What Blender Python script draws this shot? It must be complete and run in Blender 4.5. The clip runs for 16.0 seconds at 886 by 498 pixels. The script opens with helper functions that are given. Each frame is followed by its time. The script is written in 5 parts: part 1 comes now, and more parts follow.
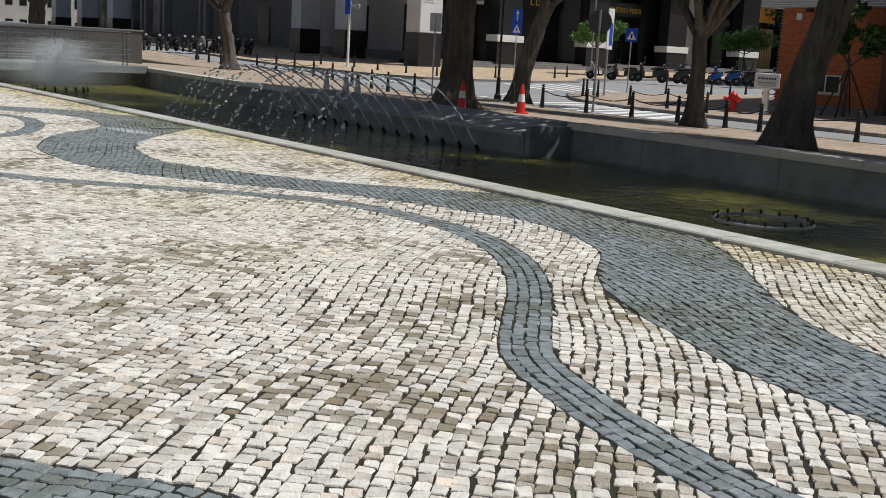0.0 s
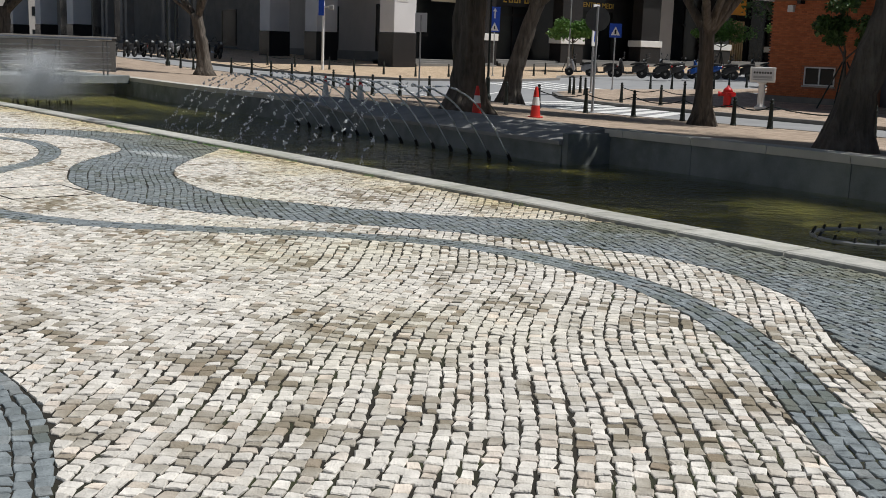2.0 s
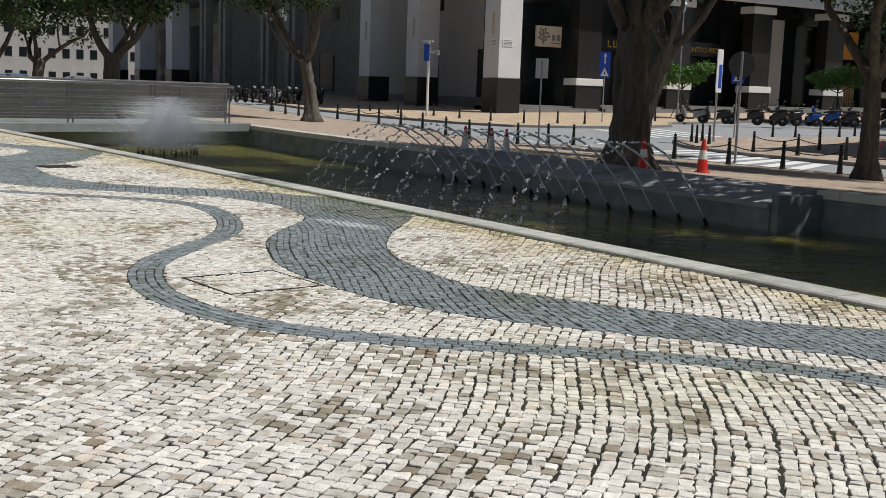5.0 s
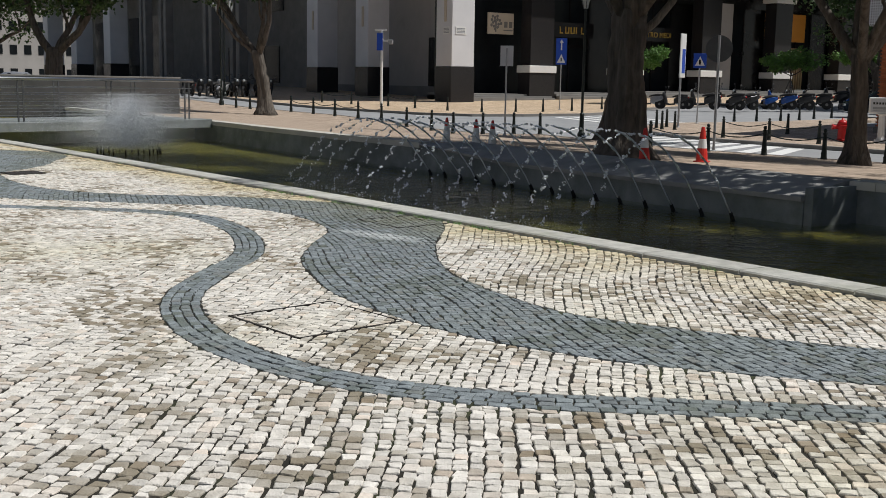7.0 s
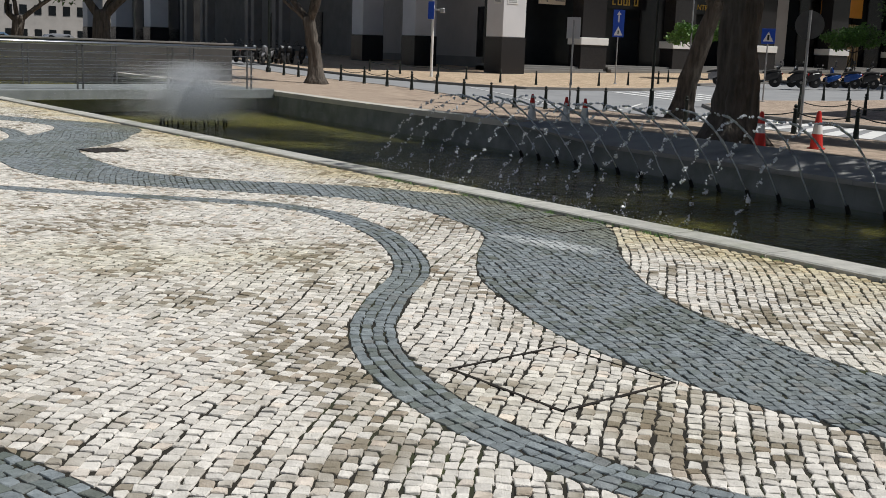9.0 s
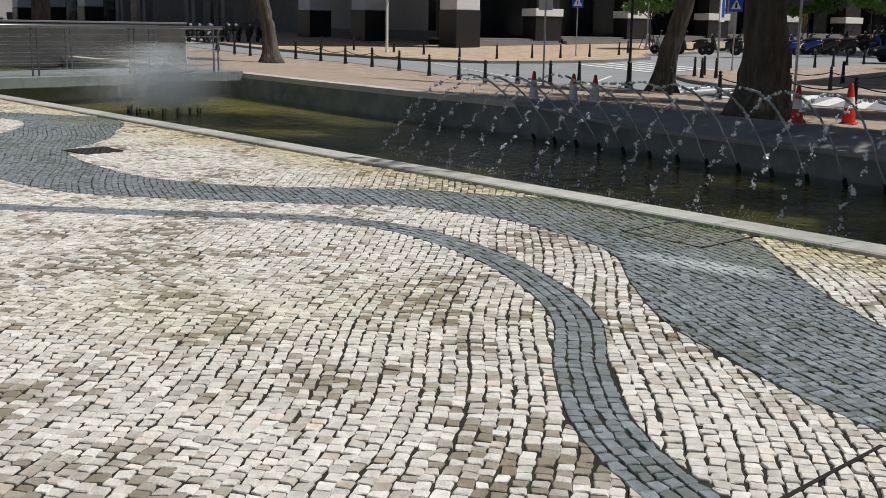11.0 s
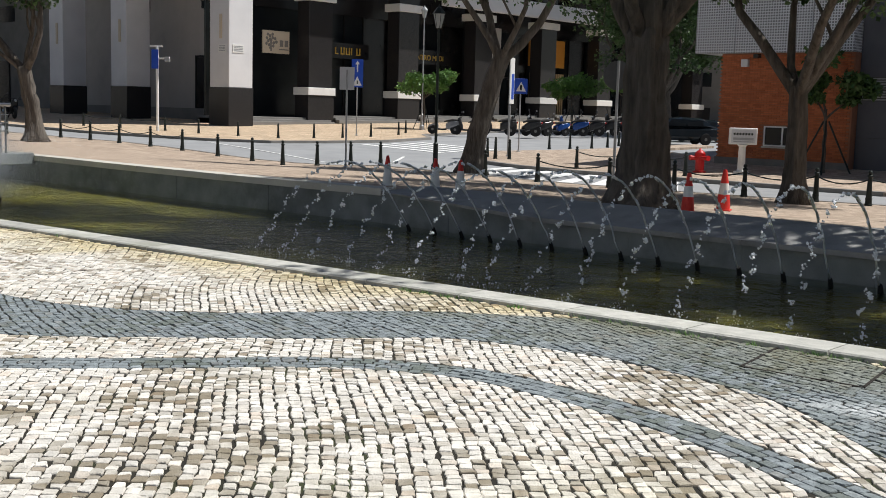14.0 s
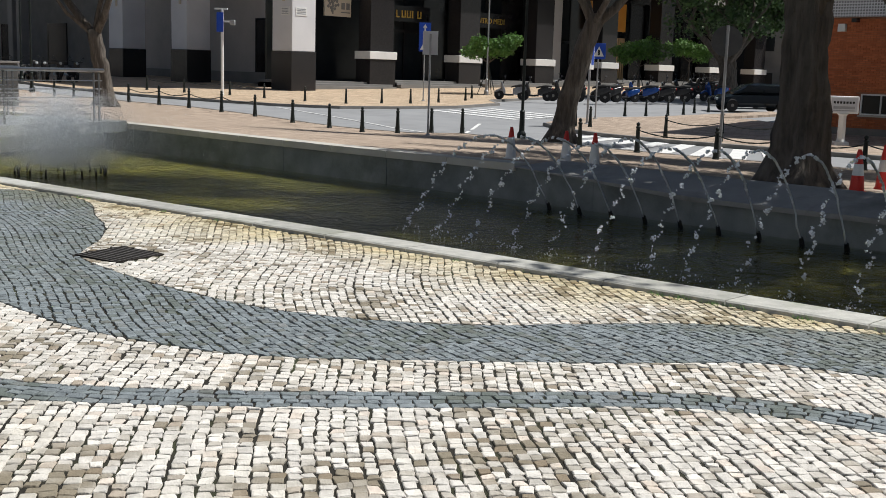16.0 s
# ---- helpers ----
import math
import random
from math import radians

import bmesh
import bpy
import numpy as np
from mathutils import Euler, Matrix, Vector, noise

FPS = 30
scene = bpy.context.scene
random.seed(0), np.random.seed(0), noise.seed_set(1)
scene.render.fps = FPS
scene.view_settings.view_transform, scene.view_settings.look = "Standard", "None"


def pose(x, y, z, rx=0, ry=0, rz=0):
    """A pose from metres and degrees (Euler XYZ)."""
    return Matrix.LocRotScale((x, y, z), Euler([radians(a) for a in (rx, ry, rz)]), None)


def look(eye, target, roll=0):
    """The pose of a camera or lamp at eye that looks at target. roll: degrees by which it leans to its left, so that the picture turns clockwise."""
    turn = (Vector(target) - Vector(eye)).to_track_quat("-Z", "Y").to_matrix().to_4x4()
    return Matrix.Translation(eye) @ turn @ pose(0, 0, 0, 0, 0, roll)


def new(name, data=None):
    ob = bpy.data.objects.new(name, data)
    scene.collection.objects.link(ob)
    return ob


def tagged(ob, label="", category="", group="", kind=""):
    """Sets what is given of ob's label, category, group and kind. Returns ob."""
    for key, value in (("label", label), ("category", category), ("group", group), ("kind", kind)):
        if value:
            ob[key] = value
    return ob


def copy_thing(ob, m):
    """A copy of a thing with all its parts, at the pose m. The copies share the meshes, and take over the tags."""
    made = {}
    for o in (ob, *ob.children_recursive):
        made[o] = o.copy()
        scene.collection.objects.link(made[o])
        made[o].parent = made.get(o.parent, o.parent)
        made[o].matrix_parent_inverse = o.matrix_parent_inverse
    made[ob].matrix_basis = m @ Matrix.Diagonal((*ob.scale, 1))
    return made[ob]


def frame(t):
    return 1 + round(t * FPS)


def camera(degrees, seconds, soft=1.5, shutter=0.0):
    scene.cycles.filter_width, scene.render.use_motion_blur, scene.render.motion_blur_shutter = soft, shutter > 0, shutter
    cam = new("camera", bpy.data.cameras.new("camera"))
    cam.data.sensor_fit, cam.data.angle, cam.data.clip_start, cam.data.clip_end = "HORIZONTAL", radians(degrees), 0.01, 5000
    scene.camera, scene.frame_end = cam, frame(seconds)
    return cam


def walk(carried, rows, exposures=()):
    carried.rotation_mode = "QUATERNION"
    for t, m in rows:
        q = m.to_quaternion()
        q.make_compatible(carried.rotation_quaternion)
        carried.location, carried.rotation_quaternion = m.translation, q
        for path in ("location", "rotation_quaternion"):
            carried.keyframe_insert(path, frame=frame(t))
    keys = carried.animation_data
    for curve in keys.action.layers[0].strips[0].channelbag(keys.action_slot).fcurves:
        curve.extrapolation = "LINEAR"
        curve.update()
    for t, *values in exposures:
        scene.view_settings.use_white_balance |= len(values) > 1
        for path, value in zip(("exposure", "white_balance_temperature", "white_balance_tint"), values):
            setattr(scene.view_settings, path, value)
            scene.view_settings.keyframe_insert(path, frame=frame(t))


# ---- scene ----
cam = camera(44.0, 16.0, soft=0.55)
PATH = [
    (0, (0.979, 0.333, 1.34), (2.025, 2.0, 0.985), 3.3),
    (0.5, (0.885, 0.731, 1.37), (1.912, 2.413, 1.029), 3.0),
    (1, (0.765, 1.209, 1.37), (1.816, 2.872, 1.011), 2.7),
    (1.5, (0.736, 1.679, 1.388), (1.813, 3.325, 1.026), 2.5),
    (2, (0.643, 2.145, 1.409), (1.744, 3.777, 1.053), 2.0),
    (2.5, (0.599, 2.633, 1.394), (1.677, 4.281, 1.046), 1.9),
    (3, (0.511, 3.093, 1.41), (1.536, 4.781, 1.089), 1.9),
    (3.5, (0.557, 3.568, 1.386), (1.567, 5.264, 1.068), 1.9),
    (4, (0.497, 4.0, 1.395), (1.449, 5.732, 1.09), 2.2),
    (4.2, (0.462, 4.17, 1.433), (1.411, 5.906, 1.14), 2.0),
    (6.3, (0.228, 5.889, 1.467), (1.28, 7.565, 1.177), 2.0),
    (6.5, (0.209, 6.064, 1.469), (1.255, 7.743, 1.171), 1.6),
    (7, (0.188, 6.518, 1.464), (1.257, 8.181, 1.164), 1.0),
    (7.5, (0.174, 6.967, 1.482), (1.227, 8.643, 1.194), 1.0),
    (8, (0.11, 7.456, 1.501), (1.171, 9.123, 1.195), 1.0),
    (8.5, (0.068, 7.969, 1.5), (1.123, 9.638, 1.179), 1.9),
    (9, (-0.03, 8.487, 1.529), (0.992, 10.169, 1.173), 2.1),
    (9.5, (-0.045, 9.042, 1.531), (0.964, 10.725, 1.147), 2.2),
    (9.7, (-0.067, 9.247, 1.547), (0.937, 10.932, 1.161), 2.2),
    (11.8, (-0.236, 11.523, 1.531), (0.952, 13.088, 1.16), 0.9),
    (12, (-0.265, 11.713, 1.522), (0.933, 13.281, 1.199), 1.1),
    (12.5, (-0.351, 12.215, 1.537), (0.964, 13.702, 1.292), 0.3),
    (13, (-0.395, 12.694, 1.55), (0.979, 14.126, 1.301), 0.9),
    (13.5, (-0.5, 13.167, 1.575), (0.96, 14.513, 1.337), 1.3),
    (14, (-0.578, 13.633, 1.555), (0.888, 14.969, 1.303), 1.6),
    (14.5, (-0.648, 14.126, 1.568), (0.802, 15.48, 1.316), 1.5),
    (15, (-0.705, 14.626, 1.58), (0.742, 15.975, 1.281), 1.7),
    (15.5, (-0.726, 15.094, 1.599), (0.715, 16.449, 1.301), 2.0),
    (16, (-0.798, 15.642, 1.601), (0.613, 17.023, 1.282), 1.8),
]
EXPO = 0.0
walk(cam, [(t, look(eye, target, roll)) for t, eye, target, roll in PATH], exposures=[(0.0, EXPO - 0.26), (9.0, EXPO - 0.32), (9.7, EXPO - 0.36), (12.0, EXPO - 0.2), (12.5, EXPO + 0.08), (13.0, EXPO + 0.14), (14.0, EXPO + 0.12), (16.0, EXPO - 0.03)])

# ---- daylight: high sun from the +x, -y side ----
SUN_EL, SUN_AZ = radians(60), (0.78, -0.62)
w = bpy.data.worlds.new("sky")
scene.world = w
w.use_nodes = True
wn = w.node_tree.nodes
sky = wn.new("ShaderNodeTexSky")
sky.sky_type, sky.sun_disc = "NISHITA", False
sky.sun_elevation, sky.sun_rotation = SUN_EL, math.atan2(SUN_AZ[0], SUN_AZ[1])
w.node_tree.links.new(sky.outputs[0], wn["Background"].inputs[0])
wn["Background"].inputs[1].default_value = 0.05
sun = new("sun", bpy.data.lights.new("sun", "SUN"))
sun.data.energy, sun.data.angle, sun.data.color = 4.9, radians(0.53), (1.0, 0.985, 0.955)
sv = Vector((SUN_AZ[0] * math.cos(SUN_EL), SUN_AZ[1] * math.cos(SUN_EL), math.sin(SUN_EL)))
sun.matrix_world = look(sv * 60, (0, 0, 0))


# ---- materials ----
def mat(name, c1, c2, scale=6.0, rough=0.7, metal=0.0, bump=0.15, fine=60.0, vary=0.0, island=False, spec=0.4, stain=None, stain_scale=0.6, stain_amt=0.5, trans=0.0):
    """Two-scale mottled surface; vary: tone steps per piece, stain: colour of large irregular stains."""
    m = bpy.data.materials.new(name)
    m.use_nodes = True
    nt = m.node_tree
    N, L = nt.nodes, nt.links
    b = N["Principled BSDF"]
    tc = N.new("ShaderNodeNewGeometry")
    n1 = N.new("ShaderNodeTexNoise")
    n1.inputs["Scale"].default_value, n1.inputs["Detail"].default_value = scale, 4.0
    n2 = N.new("ShaderNodeTexNoise")
    n2.inputs["Scale"].default_value, n2.inputs["Detail"].default_value = fine, 3.0
    for n in (n1, n2):
        L.new(tc.outputs["Position"], n.inputs["Vector"])
    mixf = N.new("ShaderNodeMath")
    mixf.operation = "MULTIPLY_ADD"
    L.new(n2.outputs["Fac"], mixf.inputs[0])
    mixf.inputs[1].default_value = 0.5
    off = N.new("ShaderNodeMath")
    off.operation = "MULTIPLY_ADD"
    L.new(n1.outputs["Fac"], off.inputs[0])
    off.inputs[1].default_value, off.inputs[2].default_value = 1.5, -0.5
    L.new(off.outputs[0], mixf.inputs[2])
    col = N.new("ShaderNodeMix")
    col.data_type, col.clamp_factor = "RGBA", True
    L.new(mixf.outputs[0], col.inputs["Factor"])
    col.inputs["A"].default_value, col.inputs["B"].default_value = (*c1, 1), (*c2, 1)
    out = col.outputs["Result"]
    if vary:
        if island:
            r = tc.outputs["Random Per Island"]
        else:
            r = N.new("ShaderNodeObjectInfo").outputs["Random"]
        ramp = N.new("ShaderNodeMapRange")
        L.new(r, ramp.inputs["Value"])
        ramp.inputs["To Min"].default_value, ramp.inputs["To Max"].default_value = 1 - vary, 1 + vary * 0.45
        mul = N.new("ShaderNodeMix")
        mul.data_type, mul.blend_type = "RGBA", "MULTIPLY"
        mul.inputs["Factor"].default_value = 1.0
        L.new(out, mul.inputs["A"])
        L.new(ramp.outputs[0], mul.inputs["B"])
        out = mul.outputs["Result"]
    if stain:
        n3 = N.new("ShaderNodeTexNoise")
        n3.inputs["Scale"].default_value, n3.inputs["Detail"].default_value, n3.inputs["Roughness"].default_value = stain_scale, 6.0, 0.65
        L.new(tc.outputs["Position"], n3.inputs["Vector"])
        rr = N.new("ShaderNodeMapRange")
        rr.inputs["From Min"].default_value, rr.inputs["From Max"].default_value = 0.52, 0.72
        rr.inputs["To Max"].default_value = stain_amt
        L.new(n3.outputs["Fac"], rr.inputs["Value"])
        sm = N.new("ShaderNodeMix")
        sm.data_type = "RGBA"
        L.new(rr.outputs[0], sm.inputs["Factor"])
        L.new(out, sm.inputs["A"])
        sm.inputs["B"].default_value = (*stain, 1)
        out = sm.outputs["Result"]
    L.new(out, b.inputs["Base Color"])
    b.inputs["Roughness"].default_value, b.inputs["Metallic"].default_value = rough, metal
    b.inputs["Specular IOR Level"].default_value = spec
    if bump:
        bp = N.new("ShaderNodeBump")
        bp.inputs["Strength"].default_value, bp.inputs["Distance"].default_value = bump, 0.02
        L.new(mixf.outputs[0], bp.inputs["Height"])
        L.new(bp.outputs[0], b.inputs["Normal"])
    if trans:
        b.inputs["Transmission Weight"].default_value = trans
    return m


def stone_mat(name, light, dark, odd, island):
    """Setts: tone by piece, a share of odd grey-green stones in clusters, fine grain."""
    m = mat(name, light, dark, 14.0, 0.75, 0.0, 0.7, 110.0, 0.2, island)
    nt = m.node_tree
    N, L = nt.nodes, nt.links
    b = N["Principled BSDF"]
    src = b.inputs["Base Color"].links[0].from_socket
    geo = N.new("ShaderNodeNewGeometry")
    rnd = geo.outputs["Random Per Island"] if island else N.new("ShaderNodeObjectInfo").outputs["Random"]
    sc = N.new("ShaderNodeMath")
    sc.operation = "MULTIPLY"
    L.new(rnd, sc.inputs[0])
    sc.inputs[1].default_value = 37.7
    fr = N.new("ShaderNodeMath")
    fr.operation = "FRACT"
    L.new(sc.outputs[0], fr.inputs[0])
    nz = N.new("ShaderNodeTexNoise")
    nz.inputs["Scale"].default_value, nz.inputs["Detail"].default_value = 1.1, 5.0
    L.new(geo.outputs["Position"], nz.inputs["Vector"])
    ad = N.new("ShaderNodeMath")
    ad.operation = "MULTIPLY_ADD"
    L.new(nz.outputs["Fac"], ad.inputs[0])
    ad.inputs[1].default_value = 2.6
    L.new(fr.outputs[0], ad.inputs[2])
    mr = N.new("ShaderNodeMapRange")
    mr.inputs["From Min"].default_value, mr.inputs["From Max"].default_value = 1.82, 2.4
    mr.inputs["To Max"].default_value = 0.85
    L.new(ad.outputs[0], mr.inputs["Value"])
    mx = N.new("ShaderNodeMix")
    mx.data_type = "RGBA"
    L.new(mr.outputs[0], mx.inputs["Factor"])
    L.new(src, mx.inputs["A"])
    mx.inputs["B"].default_value = (*odd, 1)
    # warm and rosy tints on single stones
    s2 = N.new("ShaderNodeMath")
    s2.operation = "MULTIPLY"
    L.new(rnd, s2.inputs[0])
    s2.inputs[1].default_value = 113.3
    f2 = N.new("ShaderNodeMath")
    f2.operation = "FRACT"
    L.new(s2.outputs[0], f2.inputs[0])
    m2 = N.new("ShaderNodeMapRange")
    m2.inputs["From Min"].default_value, m2.inputs["From Max"].default_value = 0.8, 1.0
    m2.inputs["To Max"].default_value = 0.5
    L.new(f2.outputs[0], m2.inputs["Value"])
    t2 = N.new("ShaderNodeMix")
    t2.data_type, t2.blend_type = "RGBA", "MULTIPLY"
    L.new(m2.outputs[0], t2.inputs["Factor"])
    L.new(mx.outputs["Result"], t2.inputs["A"])
    t2.inputs["B"].default_value = (1.0, 0.84, 0.72, 1)
    # yellow-green algae film in broad patches
    n4 = N.new("ShaderNodeTexNoise")
    n4.inputs["Scale"].default_value, n4.inputs["Detail"].default_value = 0.35, 5.0
    L.new(geo.outputs["Position"], n4.inputs["Vector"])
    m4 = N.new("ShaderNodeMapRange")
    m4.inputs["From Min"].default_value, m4.inputs["From Max"].default_value = 0.5, 0.75
    m4.inputs["To Max"].default_value = 0.55
    L.new(n4.outputs["Fac"], m4.inputs["Value"])
    t4 = N.new("ShaderNodeMix")
    t4.data_type, t4.blend_type = "RGBA", "MULTIPLY"
    L.new(m4.outputs[0], t4.inputs["Factor"])
    L.new(t2.outputs["Result"], t4.inputs["A"])
    t4.inputs["B"].default_value = (0.86, 0.84, 0.62, 1)
    # ochre and green algae in a ragged strip along the canal curb
    sep = N.new("ShaderNodeSeparateXYZ")
    L.new(geo.outputs["Position"], sep.inputs[0])
    ln = N.new("ShaderNodeMath")
    ln.operation = "MULTIPLY_ADD"
    L.new(sep.outputs["Y"], ln.inputs[0])
    ln.inputs[1].default_value = 0.1
    L.new(sep.outputs["X"], ln.inputs[2])
    n5 = N.new("ShaderNodeTexNoise")
    n5.inputs["Scale"].default_value, n5.inputs["Detail"].default_value = 1.3, 5.0
    L.new(geo.outputs["Position"], n5.inputs["Vector"])
    a5 = N.new("ShaderNodeMath")
    a5.operation = "MULTIPLY_ADD"
    L.new(n5.outputs["Fac"], a5.inputs[0])
    a5.inputs[1].default_value = 2.2
    L.new(ln.outputs[0], a5.inputs[2])
    r5 = N.new("ShaderNodeMapRange")
    r5.inputs["From Min"].default_value, r5.inputs["From Max"].default_value = 8.2, 9.3
    r5.inputs["To Max"].default_value = 0.8
    L.new(a5.outputs[0], r5.inputs["Value"])
    t5 = N.new("ShaderNodeMix")
    t5.data_type, t5.blend_type = "RGBA", "MULTIPLY"
    L.new(r5.outputs[0], t5.inputs["Factor"])
    L.new(t4.outputs["Result"], t5.inputs["A"])
    t5.inputs["B"].default_value = (0.80, 0.70, 0.42, 1)
    L.new(t5.outputs["Result"], b.inputs["Base Color"])
    return m


def paving_mat(name, c1, c2, joint, w_, h_, rot=0.0):
    """Small block paving seen from afar: brick courses with joints."""
    m = mat(name, c1, c2, 1.2, 0.8, 0.0, 0.1, 30.0)
    nt = m.node_tree
    N, L = nt.nodes, nt.links
    b = N["Principled BSDF"]
    src = b.inputs["Base Color"].links[0].from_socket
    geo = N.new("ShaderNodeNewGeometry")
    mp = N.new("ShaderNodeMapping")
    mp.inputs["Rotation"].default_value[2] = rot
    L.new(geo.outputs["Position"], mp.inputs["Vector"])
    br = N.new("ShaderNodeTexBrick")
    br.inputs["Scale"].default_value = 1.0
    br.inputs["Brick Width"].default_value, br.inputs["Row Height"].default_value = w_, h_
    br.inputs["Mortar Size"].default_value = 0.06 * h_
    br.inputs["Color1"].default_value, br.inputs["Color2"].default_value = (1.15, 1.1, 1.05, 1), (0.7, 0.66, 0.62, 1)
    br.inputs["Mortar"].default_value = (*joint, 1)
    L.new(mp.outputs[0], br.inputs["Vector"])
    mul = N.new("ShaderNodeMix")
    mul.data_type, mul.blend_type = "RGBA", "MULTIPLY"
    mul.inputs["Factor"].default_value = 1.0
    L.new(src, mul.inputs["A"])
    L.new(br.outputs["Color"], mul.inputs["B"])
    L.new(mul.outputs["Result"], b.inputs["Base Color"])
    return m


def bark_mat():
    """Grey-brown bark with long vertical ridges."""
    m = mat("grey_brown_bark", (0.036, 0.030, 0.025), (0.17, 0.145, 0.12), 9.0, 0.95, bump=1.0, fine=26.0, stain=(0.22, 0.2, 0.17), stain_scale=1.4, stain_amt=0.4)
    N, L = m.node_tree.nodes, m.node_tree.links
    geo = next(n for n in N if n.bl_idname == "ShaderNodeNewGeometry")
    mp = N.new("ShaderNodeMapping")
    mp.inputs["Scale"].default_value = (1.0, 1.0, 0.14)
    L.new(geo.outputs["Position"], mp.inputs["Vector"])
    for n in N:
        if n.bl_idname == "ShaderNodeTexNoise" and n.inputs["Scale"].default_value > 5:
            L.new(mp.outputs[0], n.inputs["Vector"])
        if n.bl_idname == "ShaderNodeBump":
            n.inputs["Distance"].default_value = 0.06
    return m


def perforated_mat():
    m = mat("perforated_white_panel", (0.62, 0.64, 0.68), (0.70, 0.72, 0.76), 1.0, 0.5, bump=0)
    N, L = m.node_tree.nodes, m.node_tree.links
    b = N["Principled BSDF"]
    src = b.inputs["Base Color"].links[0].from_socket
    geo = N.new("ShaderNodeNewGeometry")
    vo = N.new("ShaderNodeTexVoronoi")
    vo.inputs["Scale"].default_value, vo.inputs["Randomness"].default_value = 9.0, 0.0
    L.new(geo.outputs["Position"], vo.inputs["Vector"])
    rr = N.new("ShaderNodeMapRange")
    rr.inputs["From Min"].default_value, rr.inputs["From Max"].default_value = 0.34, 0.4
    L.new(vo.outputs["Distance"], rr.inputs["Value"])
    mx = N.new("ShaderNodeMix")
    mx.data_type = "RGBA"
    L.new(rr.outputs[0], mx.inputs["Factor"])
    mx.inputs["A"].default_value = (0.16, 0.17, 0.19, 1)
    L.new(src, mx.inputs["B"])
    L.new(mx.outputs["Result"], b.inputs["Base Color"])
    return m


LIME = stone_mat("limestone_setts", (0.54, 0.51, 0.455), (0.90, 0.86, 0.79), (0.19, 0.155, 0.095), True)
LIME_P = stone_mat("limestone_sett", (0.54, 0.51, 0.455), (0.90, 0.86, 0.79), (0.19, 0.155, 0.095), False)
BASALT = stone_mat("basalt_setts", (0.12, 0.142, 0.152), (0.33, 0.37, 0.385), (0.12, 0.14, 0.12), True)
JOINT = mat("mossy_joint_sand", (0.010, 0.009, 0.007), (0.030, 0.026, 0.018), 3.0, 0.95, stain=(0.055, 0.07, 0.022), stain_scale=1.2, stain_amt=0.8)
CURB = mat("granite_curb", (0.34, 0.34, 0.31), (0.56, 0.55, 0.50), 9.0, 0.8, bump=0.5, vary=0.18, stain=(0.24, 0.25, 0.18), stain_scale=1.1, stain_amt=0.6)
CONC = mat("weathered_concrete", (0.135, 0.15, 0.15), (0.27, 0.29, 0.29), 2.2, 0.85, stain=(0.10, 0.11, 0.10), stain_scale=0.9, stain_amt=0.8)
CONC_M = mat("sloped_concrete", (0.24, 0.24, 0.235), (0.38, 0.37, 0.355), 1.5, 0.85, stain=(0.12, 0.12, 0.11), stain_scale=0.8, stain_amt=0.7)
CONC_L = mat("pale_concrete", (0.45, 0.43, 0.39), (0.58, 0.56, 0.5), 1.5, 0.8, stain=(0.3, 0.28, 0.24), stain_scale=0.7)
BED = mat("algae_canal_bed", (0.05, 0.055, 0.02), (0.28, 0.235, 0.05), 0.7, 0.9, stain=(0.02, 0.024, 0.012), stain_scale=0.45, stain_amt=0.9)
PROM = paving_mat("pink_block_paving", (0.37, 0.30, 0.24), (0.49, 0.41, 0.335), (0.55, 0.5, 0.45), 0.4, 0.2, 0.3)
PLAZA = paving_mat("buff_block_paving", (0.48, 0.38, 0.27), (0.58, 0.48, 0.36), (0.6, 0.5, 0.42), 0.5, 0.25, 0.78)
ASPH = mat("sun_bleached_asphalt", (0.24, 0.245, 0.25), (0.32, 0.325, 0.33), 0.8, 0.85, fine=40, stain=(0.2, 0.2, 0.2), stain_scale=0.3)
MARK = mat("road_paint", (0.68, 0.68, 0.66), (0.8, 0.8, 0.78), 3.0, 0.7, stain=(0.4, 0.4, 0.4), stain_scale=2.0)
DKWALL = mat("dark_render", (0.07, 0.07, 0.068), (0.115, 0.113, 0.108), 1.5, 0.85, stain=(0.05, 0.05, 0.045))
KERB = mat("grey_kerb", (0.16, 0.15, 0.14), (0.26, 0.25, 0.23), 2.0, 0.8)
IRON = mat("dark_green_iron", (0.012, 0.017, 0.015), (0.025, 0.032, 0.028), 8.0, 0.45, 0.3, 0.05)
STEEL = mat("brushed_steel", (0.45, 0.46, 0.47), (0.6, 0.61, 0.62), 10.0, 0.3, 1.0, 0.02)
GREY = mat("grey_painted_metal", (0.30, 0.31, 0.32), (0.40, 0.41, 0.42), 6.0, 0.45, 0.4, 0.02)
BARK = bark_mat()
LEAF = mat("dark_fig_leaves", (0.03, 0.07, 0.018), (0.075, 0.14, 0.035), 1.5, 0.5, bump=0, vary=0.4, island=True)
LEAF_Y = mat("bright_young_leaves", (0.07, 0.17, 0.025), (0.13, 0.27, 0.05), 1.5, 0.5, bump=0, vary=0.4, island=True)
WHITE = mat("white_paint", (0.72, 0.72, 0.70), (0.8, 0.8, 0.78), 3.0, 0.5, bump=0.03)
RED = mat("red_paint", (0.45, 0.012, 0.015), (0.55, 0.02, 0.02), 5.0, 0.4, bump=0.03)
ORANGE = mat("cone_plastic", (0.60, 0.03, 0.025), (0.68, 0.045, 0.03), 5.0, 0.5, bump=0.02)
BLUE = mat("blue_sign", (0.01, 0.06, 0.42), (0.015, 0.08, 0.5), 5.0, 0.4, bump=0)
